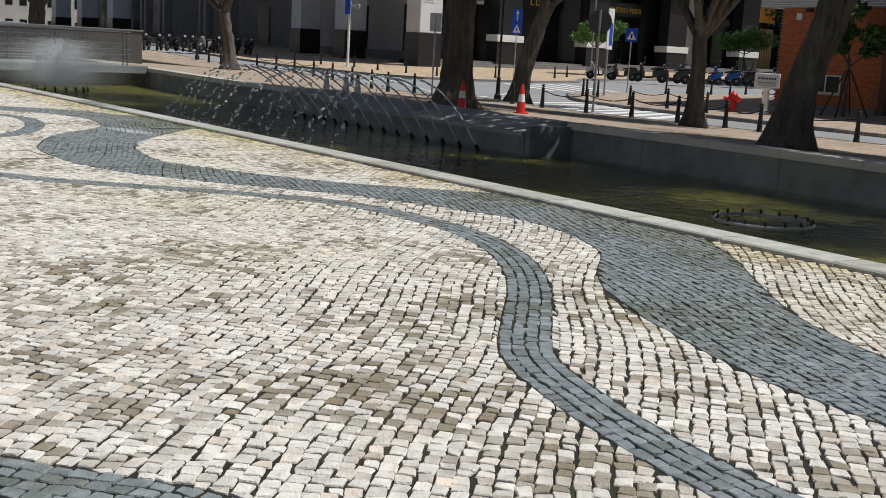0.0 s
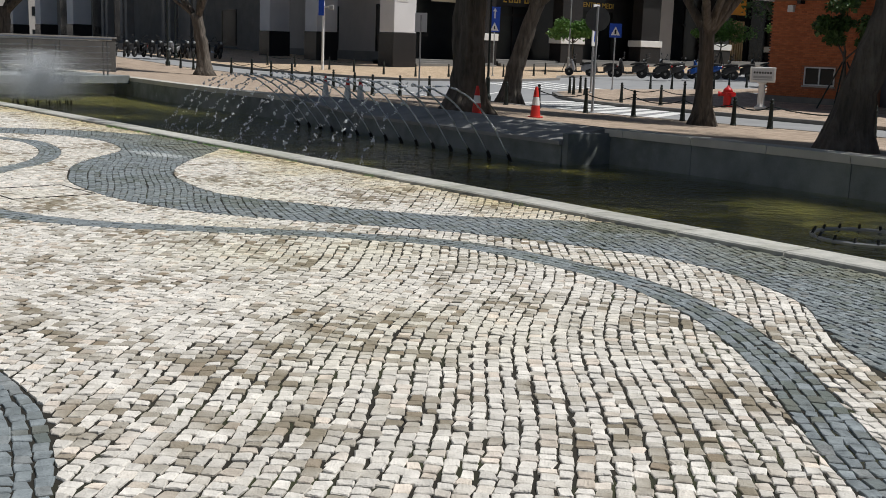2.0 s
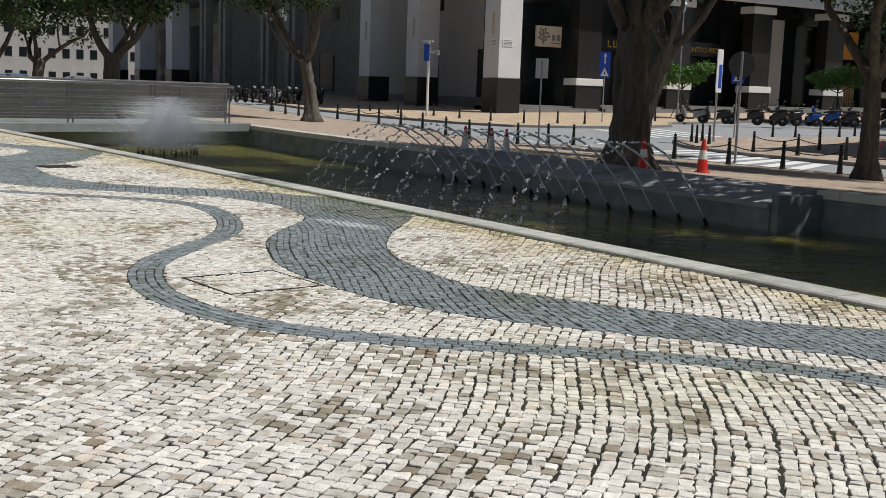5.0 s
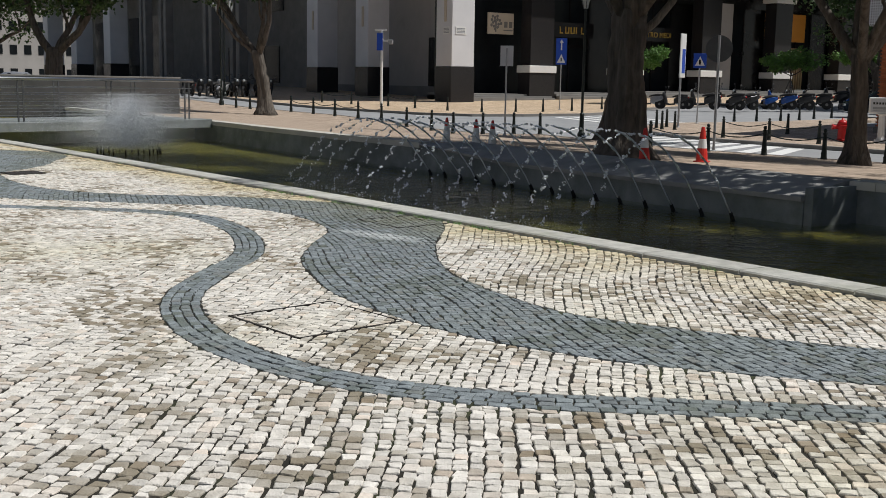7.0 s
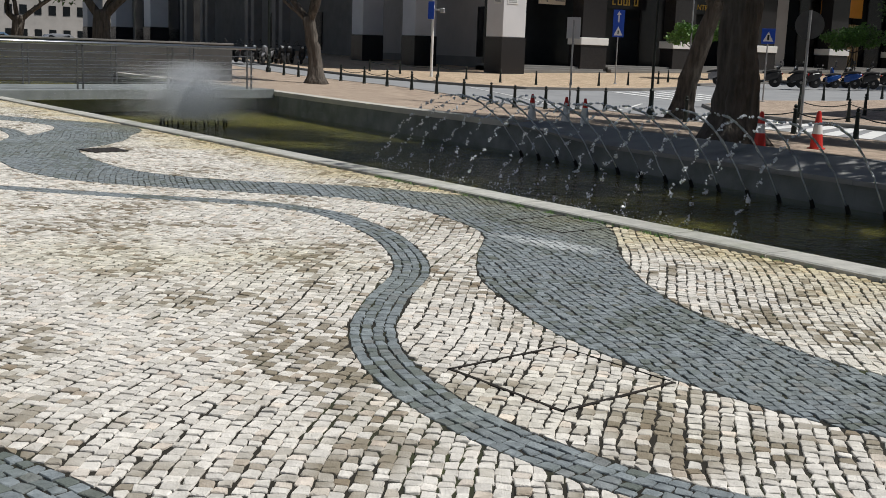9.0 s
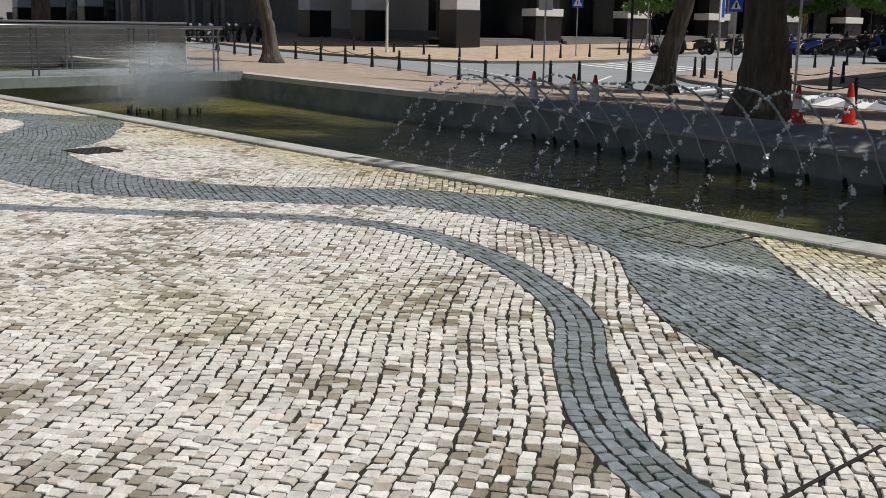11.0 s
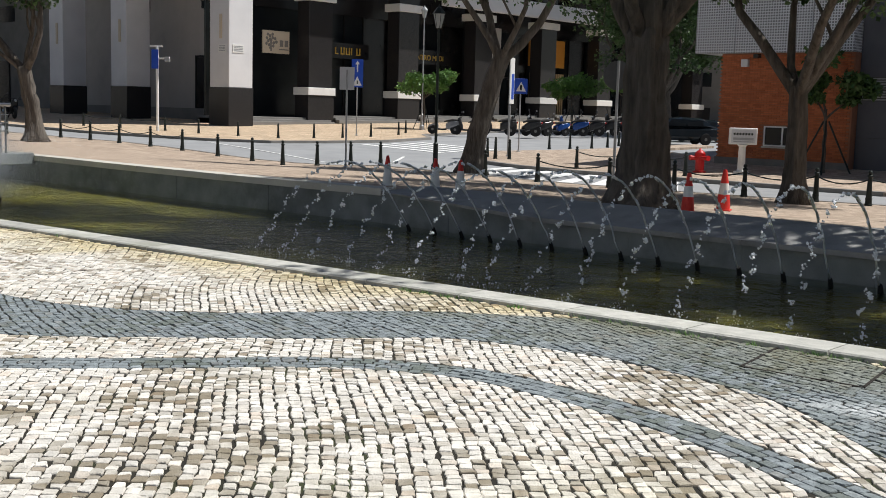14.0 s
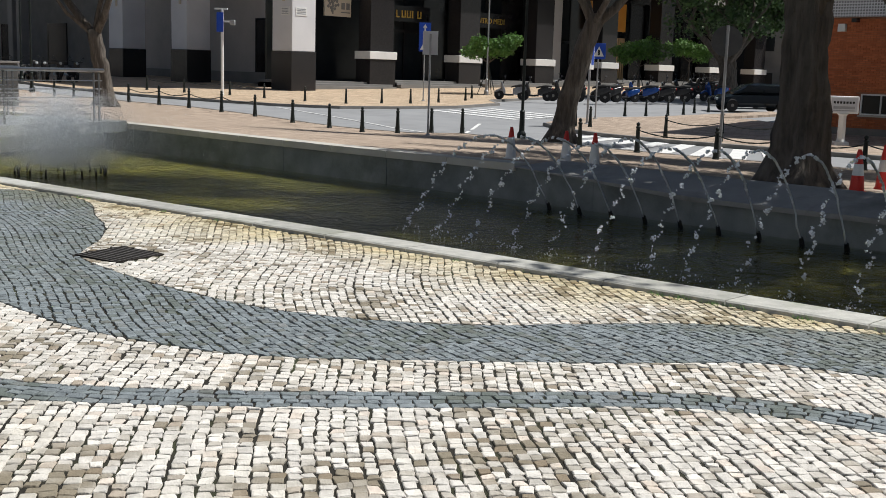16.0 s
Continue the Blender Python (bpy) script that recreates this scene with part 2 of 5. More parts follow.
BLACKST = mat("polished_black_granite", (0.016, 0.015, 0.016), (0.04, 0.037, 0.037), 12.0, 0.22, bump=0.02, fine=120)
PALEST = mat("pale_cladding", (0.64, 0.64, 0.65), (0.75, 0.745, 0.755), 0.7, 0.6, bump=0.03)
BEIGE = mat("beige_stone_wall", (0.38, 0.355, 0.33), (0.48, 0.45, 0.42), 0.8, 0.7, bump=0.05, stain=(0.23, 0.215, 0.2), stain_scale=0.4)
GREYST = mat("grey_stone_column", (0.17, 0.165, 0.155), (0.25, 0.24, 0.225), 1.0, 0.7, bump=0.05)
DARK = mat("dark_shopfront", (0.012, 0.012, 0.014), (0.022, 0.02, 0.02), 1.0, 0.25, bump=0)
GLASS = mat("dark_window_glass", (0.012, 0.014, 0.016), (0.02, 0.023, 0.025), 1.0, 0.16, bump=0, spec=0.3)
GOLD = mat("gilt_letters", (0.55, 0.34, 0.05), (0.65, 0.42, 0.08), 4.0, 0.4, 0.3, 0)
CREAM = mat("cream_sign_board", (0.55, 0.47, 0.36), (0.62, 0.54, 0.42), 1.0, 0.6, bump=0)
OCHRE = mat("orange_shop_panel", (0.55, 0.22, 0.02), (0.65, 0.3, 0.04), 0.8, 0.5, bump=0)
WOOD = mat("timber_slats", (0.40, 0.27, 0.13), (0.52, 0.37, 0.2), 3.0, 0.6)
MORTAR = mat("brick_mortar", (0.30, 0.13, 0.075), (0.36, 0.17, 0.1), 5.0, 0.9)
PANEL = perforated_mat()
CAR = mat("dark_car_paint", (0.008, 0.012, 0.016), (0.012, 0.016, 0.02), 2.0, 0.15, 0.2, 0)
RUBBER = mat("black_rubber", (0.012, 0.012, 0.012), (0.02, 0.02, 0.02), 10.0, 0.8, bump=0.05)
SCOOT_K = mat("black_scooter_plastic", (0.012, 0.012, 0.014), (0.03, 0.03, 0.03), 8.0, 0.35, bump=0)
SCOOT_B = mat("blue_scooter_plastic", (0.008, 0.05, 0.22), (0.012, 0.07, 0.28), 8.0, 0.25, bump=0)
SCOOT_S = mat("silver_scooter_plastic", (0.22, 0.22, 0.23), (0.3, 0.3, 0.31), 8.0, 0.3, 0.3, 0)
SEAT = mat("black_vinyl_seat", (0.015, 0.014, 0.013), (0.025, 0.024, 0.022), 12.0, 0.6)
CARBLUE = mat("pale_blue_car_paint", (0.12, 0.2, 0.3), (0.14, 0.23, 0.34), 2.0, 0.2, 0.3, 0)
CARGREY = mat("silver_car_paint", (0.3, 0.31, 0.33), (0.35, 0.36, 0.38), 2.0, 0.2, 0.4, 0)


def water_material():
    m = bpy.data.materials.new("canal_water")
    m.use_nodes = True
    N, L = m.node_tree.nodes, m.node_tree.links
    b = N["Principled BSDF"]
    b.inputs["Base Color"].default_value = (0.50, 0.56, 0.36, 1)
    b.inputs["Roughness"].default_value, b.inputs["IOR"].default_value = 0.04, 1.33
    b.inputs["Transmission Weight"].default_value = 1.0
    geo = N.new("ShaderNodeNewGeometry")
    bps = None
    for sc, st, dist in ((2.6, 0.8, 0.10), (9.0, 0.9, 0.03)):
        n = N.new("ShaderNodeTexNoise")
        n.inputs["Scale"].default_value, n.inputs["Detail"].default_value, n.inputs["Distortion"].default_value = sc, 3.0, 0.8
        L.new(geo.outputs["Position"], n.inputs["Vector"])
        bp = N.new("ShaderNodeBump")
        bp.inputs["Strength"].default_value, bp.inputs["Distance"].default_value = st, dist
        L.new(n.outputs["Fac"], bp.inputs["Height"])
        if bps:
            L.new(bps.outputs[0], bp.inputs["Normal"])
        bps = bp
    L.new(bps.outputs[0], b.inputs["Normal"])
    return m


def chalky_streak(m, x, y, turn, half, width):
    """Pale lime bloom in one ragged streak on the paving."""
    N, L = m.node_tree.nodes, m.node_tree.links
    b = N["Principled BSDF"]
    src = b.inputs["Base Color"].links[0].from_socket
    geo = N.new("ShaderNodeNewGeometry")
    mp = N.new("ShaderNodeMapping")
    mp.vector_type = "TEXTURE"
    mp.inputs["Location"].default_value = (x, y, 0)
    mp.inputs["Rotation"].default_value = (0, 0, turn)
    mp.inputs["Scale"].default_value = (half, width, 1)
    L.new(geo.outputs["Position"], mp.inputs["Vector"])
    gr = N.new("ShaderNodeTexGradient")
    gr.gradient_type = "SPHERICAL"
    L.new(mp.outputs[0], gr.inputs["Vector"])
    nz = N.new("ShaderNodeTexNoise")
    nz.inputs["Scale"].default_value, nz.inputs["Detail"].default_value = 7.0, 5.0
    L.new(geo.outputs["Position"], nz.inputs["Vector"])
    mu = N.new("ShaderNodeMath")
    mu.operation = "MULTIPLY"
    L.new(gr.outputs["Fac"], mu.inputs[0])
    L.new(nz.outputs["Fac"], mu.inputs[1])
    mr = N.new("ShaderNodeMapRange")
    mr.inputs["From Min"].default_value, mr.inputs["From Max"].default_value, mr.inputs["To Max"].default_value = 0.1, 0.5, 0.75
    L.new(mu.outputs[0], mr.inputs["Value"])
    mx = N.new("ShaderNodeMix")
    mx.data_type = "RGBA"
    L.new(mr.outputs[0], mx.inputs["Factor"])
    L.new(src, mx.inputs["A"])
    mx.inputs["B"].default_value = (0.66, 0.68, 0.68, 1)
    L.new(mx.outputs["Result"], b.inputs["Base Color"])


chalky_streak(BASALT, 5.33, 15.62, -1.26, 0.9, 0.28)
WATER = water_material()
SPRAY = mat("spray_droplets", (0.75, 0.78, 0.80), (0.9, 0.92, 0.95), 5.0, 0.15, bump=0, spec=0.8)


# ---- building helpers ----
def mesh_of(name, bm, material, smooth=False):
    me = bpy.data.meshes.new(name)
    bm.to_mesh(me)
    bm.free()
    me.materials.append(material)
    if smooth:
        me.polygons.foreach_set("use_smooth", [True] * len(me.polygons))
    return me


def part(name, bm, material, parent, label="", smooth=False):
    ob = new(name, mesh_of(name, bm, material, smooth))
    if parent is not None:
        ob.parent = parent
    if label:
        tagged(ob, label)
    return ob


def thing(name, label, category, group="", at=None, kind=""):
    ob = new(name)
    ob.empty_display_size = 0.2
    tagged(ob, label, category, group, kind)
    if at is not None:
        ob.matrix_basis = at
    return ob


def box(bm, x0, y0, z0, x1, y1, z1, bevel=0.0):
    vs = [bm.verts.new(p) for p in ((x0, y0, z0), (x1, y0, z0), (x1, y1, z0), (x0, y1, z0), (x0, y0, z1), (x1, y0, z1), (x1, y1, z1), (x0, y1, z1))]
    fs = [bm.faces.new([vs[i] for i in q]) for q in ((3, 2, 1, 0), (4, 5, 6, 7), (0, 1, 5, 4), (1, 2, 6, 5), (2, 3, 7, 6), (3, 0, 4, 7))]
    if bevel:
        es = list({e for f in fs for e in f.edges})
        bmesh.ops.bevel(bm, geom=es, offset=bevel, segments=1, affect="EDGES")
    return bm


def abox(*a, bevel=0.0):
    return box(bmesh.new(), *a, bevel=bevel)


def lathe(profile, n=14, bm=None, centre=(0, 0)):
    """Turned body from (radius, height) pairs."""
    bm = bm or bmesh.new()
    rings = []
    for r, z in profile:
        rings.append([bm.verts.new((centre[0] + r * math.cos(a), centre[1] + r * math.sin(a), z)) for a in (2 * math.pi * i / n for i in range(n))])
    for a, b in zip(rings, rings[1:]):
        for i in range(n):
            bm.faces.new((a[i], a[(i + 1) % n], b[(i + 1) % n], b[i]))
    bm.faces.new(rings[0][::-1])
    bm.faces.new(rings[-1])
    return bm


def tube(points, radii, n=8, bm=None, flute=0.0, phase=0.0):
    """Tapered limb along points; flute: depth of the folds round the section."""
    bm = bm or bmesh.new()
    points = [Vector(p) for p in points]
    rings = []
    up = Vector((0.31, 0.95, 0.02))
    for i, p in enumerate(points):
        d = (points[min(i + 1, len(points) - 1)] - points[max(i - 1, 0)]).normalized()
        s = d.cross(up)
        if s.length < 0.1:
            s = d.cross(Vector((1, 0, 0)))
        s.normalize()
        t = d.cross(s)
        ring = []
        for k in range(n):
            a = 2 * math.pi * k / n
            r = radii[i]
            if flute:
                r *= 1 + flute * (0.55 * math.sin(5 * a + phase) + 0.35 * math.sin(9 * a + 1.7 * phase + 0.4 * i) + 0.25 * math.sin(3 * a + 0.3 * i))
            ring.append(bm.verts.new(p + s * (r * math.cos(a)) + t * (r * math.sin(a))))
        rings.append(ring)
    for a, b in zip(rings, rings[1:]):
        for i in range(n):
            bm.faces.new((a[i], a[(i + 1) % n], b[(i + 1) % n], b[i]))
    bm.faces.new(rings[0][::-1])
    bm.faces.new(rings[-1])
    return bm


def quick_mesh(name, verts, faces, material, matidx=None, mats=()):
    me = bpy.data.meshes.new(name)
    verts = np.asarray(verts, dtype=np.float32)
    faces = np.asarray(faces, dtype=np.int32)
    nf, k = faces.shape
    me.vertices.add(len(verts))
    me.vertices.foreach_set("co", verts.ravel())
    me.loops.add(nf * k)
    me.loops.foreach_set("vertex_index", faces.ravel())
    me.polygons.add(nf)
    me.polygons.foreach_set("loop_start", np.arange(0, nf * k, k, dtype=np.int32))
    for m in mats or (material,):
        me.materials.append(m)
    if matidx is not None:
        me.polygons.foreach_set("material_index", np.asarray(matidx, dtype=np.int32))
    me.update(calc_edges=True)
    me.polygons.foreach_set("use_smooth", [False] * nf)
    me.validate()
    return me


def spline(knots, y):
    """Smooth curve through knots (y, x)."""
    k = np.array(knots, dtype=float)
    y = np.clip(np.asarray(y, dtype=float), k[0, 0], k[-1, 0])
    m = np.gradient(k[:, 1], k[:, 0])
    i = np.clip(np.searchsorted(k[:, 0], y) - 1, 0, len(k) - 2)
    h = k[i + 1, 0] - k[i, 0]
    t = (y - k[i, 0]) / h
    return (2 * t**3 - 3 * t**2 + 1) * k[i, 1] + (t**3 - 2 * t**2 + t) * h * m[i] + (-2 * t**3 + 3 * t**2) * k[i + 1, 1] + (t**3 - t**2) * h * m[i + 1]


# ---- levels and lines of the plan ----
WATER_Z = -0.49


def curb_x(y):
    """Canal-side edge of the near curb."""
    y = np.clip(y, -60, 60)
    return 8.08 - 0.066 * y - 0.00066 * y * np.abs(y)


WALL = [(-80, 14.6), (8, 14.45), (14, 14.3), (16.93, 14.05), (16.95, 13.05), (20, 13.0), (24, 13.0), (27.6, 13.1), (30, 12.95), (32, 12.85), (36, 12.8), (39, 12.9), (42, 12.8), (60, 12.0), (100, 11.0)]


def wall_x(y):
    k = np.array(WALL)
    return np.interp(y, k[:, 0], k[:, 1])


def wall_z(y):
    return 0.12 + 0.0 * np.asarray(y, dtype=float)


def far_z(x, y):
    """Street level beyond the canal: a shallow dip at the road, rising towards the buildings."""
    s = np.clip(x + y - 80, 0, 90)
    kiosk = 0.045 * np.clip(x - 36, 0, 12) * np.clip((46 - y) / 6, 0, 1)
    return -0.6 + 0.018 * s - 0.13 * np.exp(-(((y - 47) / 5.5) ** 2) - ((x - 26) / 7) ** 2) + kiosk


def prom_z(x, y):
    """The promenade falls evenly from the canal wall to the street."""
    f = np.clip((x - wall_x(y)) / 13.3, 0, 1)
    return wall_z(y) * (1 - f) + far_z(x, y) * f


def at_far(x, y, rz=0.0, dz=0.0):
    return pose(x, y, float(far_z(x, y)) + dz, 0, 0, rz)


# ---- ground: one sheet from horizon to horizon, sunk along the canal ----
def build_ground():
    ys = np.concatenate([[-600, -200, -60], np.arange(-20, 16.5, 2.0), [16.9, 16.97], np.arange(18, 100, 2.0), [140, 250, 700]])
    rows = []
    for y in ys:
        cx, wx = float(curb_x(y)), float(wall_x(y))
        row = [(-700, -0.0085), (-20, -0.0085), (cx - 0.1, -0.0085), (cx - 0.09, -1.05), (wx + 0.12, -1.05), (wx + 0.13, -1.0 if 16.94 < y < 27.65 else float(wall_z(y)) - 0.14), (wx + 1.25, -0.3 if 16.94 < y < 27.65 else float(prom_z(wx + 1.25, y)) - 0.13)]
        for dx in (2, 4, 6, 8, 11, 14, 18, 23, 28, 34, 42, 52, 70, 110, 250, 800):
            row.append((wx + dx, float(prom_z(wx + dx, y)) - 0.13))
        rows.append([(a, y, z) for a, z in row])
    n = len(rows[0])
    v = [p for r in rows for p in r]
    f = [(i * n + j, i * n + j + 1, (i + 1) * n + j + 1, (i + 1) * n + j) for i in range(len(rows) - 1) for j in range(n - 1)]
    idx = [0 if j < 2 else (1 if j < 5 else 2) for i in range(len(rows) - 1) for j in range(n - 1)]
    ob = new("ground", quick_mesh("ground", v, f, None, idx, (JOINT, BED, ASPH)))
    tagged(ob, "open ground with mossy sand bed and pale worn asphalt street", "ground", kind="structure")


build_ground()


def slab(name, outline, thick, material, label, category, zf, step=1.0, parent=None):
    """Raised paved area with a kerb edge; outline counter-clockwise in plan."""
    bm = bmesh.new()
    pts = []
    for (ax, ay), (bx, by) in zip(outline, outline[1:] + outline[:1]):
        n = max(1, int(math.hypot(bx - ax, by - ay) / 2.5))
        pts += [(ax + (bx - ax) * i / n, ay + (by - ay) * i / n) for i in range(n)]
    top = [bm.verts.new((x, y, 0)) for x, y in pts]
    bm.faces.new(top)
    bmesh.ops.triangulate(bm, faces=bm.faces[:])
    for _ in range(3):
        es = [e for e in bm.edges if e.calc_length() > 3.0]
        if es:
            bmesh.ops.subdivide_edges(bm, edges=es, cuts=1)
            bmesh.ops.triangulate(bm, faces=bm.faces[:])
    rim = [e for e in bm.edges if e.is_boundary]
    ex = bmesh.ops.extrude_edge_only(bm, edges=rim)
    low = [g for g in ex["geom"] if isinstance(g, bmesh.types.BMVert)]
    lows = set(low)
    for v in bm.verts:
        v.co.z = float(zf(v.co.x, v.co.y)) - (thick if v in lows else 0.0)
    bmesh.ops.recalc_face_normals(bm, faces=bm.faces[:])
    ob = part(name, bm, material, parent)
    if parent is None:
        tagged(ob, label, category, kind="structure")
    return ob


# promenade between canal and street
PROM_EDGE = [(29.44, -60), (28.75, 10), (28.11, 21.23), (27.79, 24.55), (27.31, 27.55), (26.96, 30.17), (26.7, 33.03), (26.91, 35.92), (27.87, 40.12), (29.1, 44.35), (27.68, 45.76), (27.38, 49.59), (27.79, 55.03), (28.04, 61.17), (27.38, 65.52), (26.79, 71.88), (28.13, 101.83)]
prom_in = [(float(wall_x(y)) + 0.12, y) for y in (95, 70, 60, 50, 42, 39, 36, 33, 30, 27.8)] + [(float(wall_x(y)) + 1.18, y) for y in (27.55, 26, 24, 22, 20, 17.0)] + [(float(wall_x(y)) + 0.15, y) for y in (16.85, 10, -60)]
slab("pavement_promenade", [(x + 0.35, y) for x, y in PROM_EDGE] + prom_in, 0.2, PROM, "pink block-paved promenade under the trees", "pavement", prom_z)
# plaza in front of the arcades, and the traffic island
PLAZA_LINE = [(32.59, 102.88), (31.34, 79.16), (31.74, 70.95), (32.91, 66.21), (34.11, 62.16), (36.07, 59.5), (38.95, 58.35), (42.87, 57.66), (47.61, 58.86), (49.93, 61.57), (61.26, 63.78), (118.82, 68.11)]
slab("pavement_plaza", PLAZA_LINE + [(110, 130), (29.5, 130)], 0.2, PLAZA, "buff block-paved plaza in front of the arcades", "pavement", far_z)
ISLAND = [(37.63, 47.1), (36.0, 44.64), (34.63, 41.66), (33.69, 37.91), (33.68, 32.9), (33.55, 26.38), (35.42, -40), (47.15, -40), (44.03, 39.08), (49.06, 45.93), (58.86, 46.13), (59.39, 47.77), (47.3, 47.71), (41.15, 48.94)]
slab("pavement_island", ISLAND, 0.2, PROM, "pink block-paved corner pavement with a grey kerb", "pavement", far_z)


def kerb_line(name, line, zf, label):
    bm = bmesh.new()
    prev = None
    for i, (x, y) in enumerate(line):
        a, b = line[max(i - 1, 0)], line[min(i + 1, len(line) - 1)]
        d = Vector((b[0] - a[0], b[1] - a[1])).normalized()
        nx, ny = -d.y, d.x
        z = float(zf(x, y))
        ring = [bm.verts.new((x + nx * o, y + ny * o, z + h)) for o, h in ((-0.12, -0.2), (-0.1, 0.012), (0.16, 0.014), (0.16, -0.2))]
        if prev:
            for k in range(3):
                bm.faces.new((prev[k], prev[k + 1], ring[k + 1], ring[k]))
        prev = ring
    bmesh.ops.recalc_face_normals(bm, faces=bm.faces[:])
    tagged(part(name, bm, KERB, None), label, "kerb", kind="structure")


def dense(line, step=1.5):
    out = []
    for a, b in zip(line, line[1:]):
        n = max(1, int(math.hypot(b[0] - a[0], b[1] - a[1]) / step))
        out += [(a[0] + (b[0] - a[0]) * i / n, a[1] + (b[1] - a[1]) * i / n) for i in range(n)]
    return out + [line[-1]]


kerb_line("trim_kerb_promenade", dense([(x + 0.4, y) for x, y in PROM_EDGE]), prom_z, "grey stone kerb along the promenade")
kerb_line("trim_kerb_plaza", dense(PLAZA_LINE), far_z, "dark grey stone kerb round the plaza")
kerb_line("trim_kerb_island", dense(ISLAND[:6]), far_z, "dark grey stone kerb of the corner pavement")

# road markings
def stripe(name, a, b, width, parent):
    bm = bmesh.new()
    a, b = Vector(a), Vector(b)
    d = (b - a).normalized()
    n = Vector((-d.y, d.x)) * width / 2
    k = max(1, int((b - a).length / 1.5))
    prev = None
    for i in range(k + 1):
        c = a + (b - a) * i / k
        pr = [bm.verts.new((p.x, p.y, float(prom_z(p.x, p.y)) - 0.112 + h)) for p, h in ((c - n, -0.012), (c - n, 0), (c + n, 0), (c + n, -0.012))]
        if prev:
            for q in range(3):
                bm.faces.new((prev[q], prev[q + 1], pr[q + 1], pr[q]))
        prev = pr
    bmesh.ops.recalc_face_normals(bm, faces=bm.faces[:])
    return part(name, bm, MARK, parent)


zebra = thing("zebra_crossing", "worn white zebra crossing painted across the street", "road marking", kind="structure")
for i in range(8):
    s = i / 7
    stripe("zebra_bar", (28.2 + 1.5 * s, 30.8 + 10.1 * s), (33.0 + 2.1 * s, 33.6 + 8.5 * s), 0.56, zebra)
for i in range(5):
    stripe("zebra_bar", (39.3 + 1.1 * i, 50.2), (40.2 + 1.1 * i, 56.8), 0.45, zebra)
lane = thing("road_line", "thin white painted line along the street", "road marking", kind="structure")
stripe("line_segment", (29.6, 44.7), (35.6, 49.2), 0.14, lane)
stripe("line_segment", (29.2, 43.5), (33.5, 61.5), 0.12, lane)


# ---- canal: curb, walls, water ----
def build_canal():
    curb = thing("curb", "pale granite curb stones along the canal edge", "curb", kind="structure")
    y = -12.0
    while y < 58:
        ln = 1.02
        y1 = y + ln - 0.012
        bm = bmesh.new()
        vs = []
        for yy in (y, y1):
            cx = float(curb_x(yy))
            for ox, z in ((-0.34, -0.25), (-0.34, 0.022), (-0.325, 0.034), (-0.015, 0.034), (0.0, 0.02), (0.0, -0.25)):
                vs.append(bm.verts.new((cx + ox, yy, z)))
        for k in range(5):
            bm.faces.new((vs[k], vs[k + 1], vs[k + 7], vs[k + 6]))
        bm.faces.new(vs[:6][::-1])
        bm.faces.new(vs[6:])
        bmesh.ops.recalc_face_normals(bm, faces=bm.faces[:])
        part("curb_stone", bm, CURB, curb)
        y += ln
    # near wall under the curb
    bm = bmesh.new()
    prev = None
    for yy in np.arange(-60, 100, 2.0):
        cx = float(curb_x(yy))
        r = [bm.verts.new(p) for p in ((cx - 0.3, yy, -0.25), (cx - 0.03, yy, -0.25), (cx - 0.03, yy, -1.4))]
        if prev:
            for k in range(2):
                bm.faces.new((prev[k], prev[k + 1], r[k + 1], r[k]))
        prev = r
    bmesh.ops.recalc_face_normals(bm, faces=bm.faces[:])
    tagged(part("wall_near", bm, CONC, None), "dark wet concrete wall of the canal", "canal wall", kind="structure")
    # far wall: panels with open joints and a coping
    wall = thing("wall_far", "weathered grey concrete canal wall with panel joints", "canal wall", kind="structure")

    def run(name, prof, ya, yb, step, material, gap=0.012, fade=False):
        y = ya
        while y < yb - 0.05:
            y1 = min(y + step, yb)
            bm = bmesh.new()
            ends = []
            for yy in (y, y1 - gap):
                wx, wz = float(wall_x(yy)), float(wall_z(yy))
                low = max(0.2, min(1.0, (27.6 - yy) / 3.0)) if fade else 1.0
                ends.append([bm.verts.new((wx + ox, yy, z if z < -0.5 else wz + (z * low if z < 0 else z))) for ox, z in prof])
            a, b = ends
            for k in range(len(prof)):
                k2 = (k + 1) % len(prof)
                bm.faces.new((a[k], a[k2], b[k2], b[k]))
            bm.faces.new(a[::-1])
            bm.faces.new(b)
            bmesh.ops.recalc_face_normals(bm, faces=bm.faces[:])
            part(name, bm, material, wall)
            y = y1

    for ya, yb in ((-60, 16.93), (27.6, 62)):
        run("wall_panel", ((0.0, -1.4), (0.0, -0.12), (0.5, -0.12), (0.5, -1.4)), ya, yb, 3.0, CONC)
        run("coping", ((-0.04, -0.115), (-0.04, 0.012), (0.34, 0.016), (0.34, -0.115)), ya, yb, 1.5, CONC_L)
    # sloping ledge in front of the promenade
    run("wall_panel", ((0.0, -1.4), (0.0, -0.265), (0.6, -0.265), (0.6, -1.4)), 16.95, 27.6, 1.8, CONC, 0.004, True)
    run("ledge_slab", ((-0.06, -0.26), (-0.06, -0.19), (0.95, 0.012), (1.2, 0.016), (1.2, -0.26)), 16.95, 27.6, 1.8, CONC_M, 0.004, True)
    bm = abox(13.07, 16.8, -1.4, 14.6, 16.945, 0.06)
    part("end_panel", bm, CONC, wall)
    part("end_panel", abox(13.13, 27.6, -1.4, 14.3, 27.72, -0.01), CONC, wall)
    # water sheet
    ys = np.arange(-60, 101, 4.0)
    v, f = [], []
    for yy in ys:
        v += [(float(curb_x(yy)) - 0.05, yy, WATER_Z), (float(wall_x(yy)) + 0.1, yy, WATER_Z)]
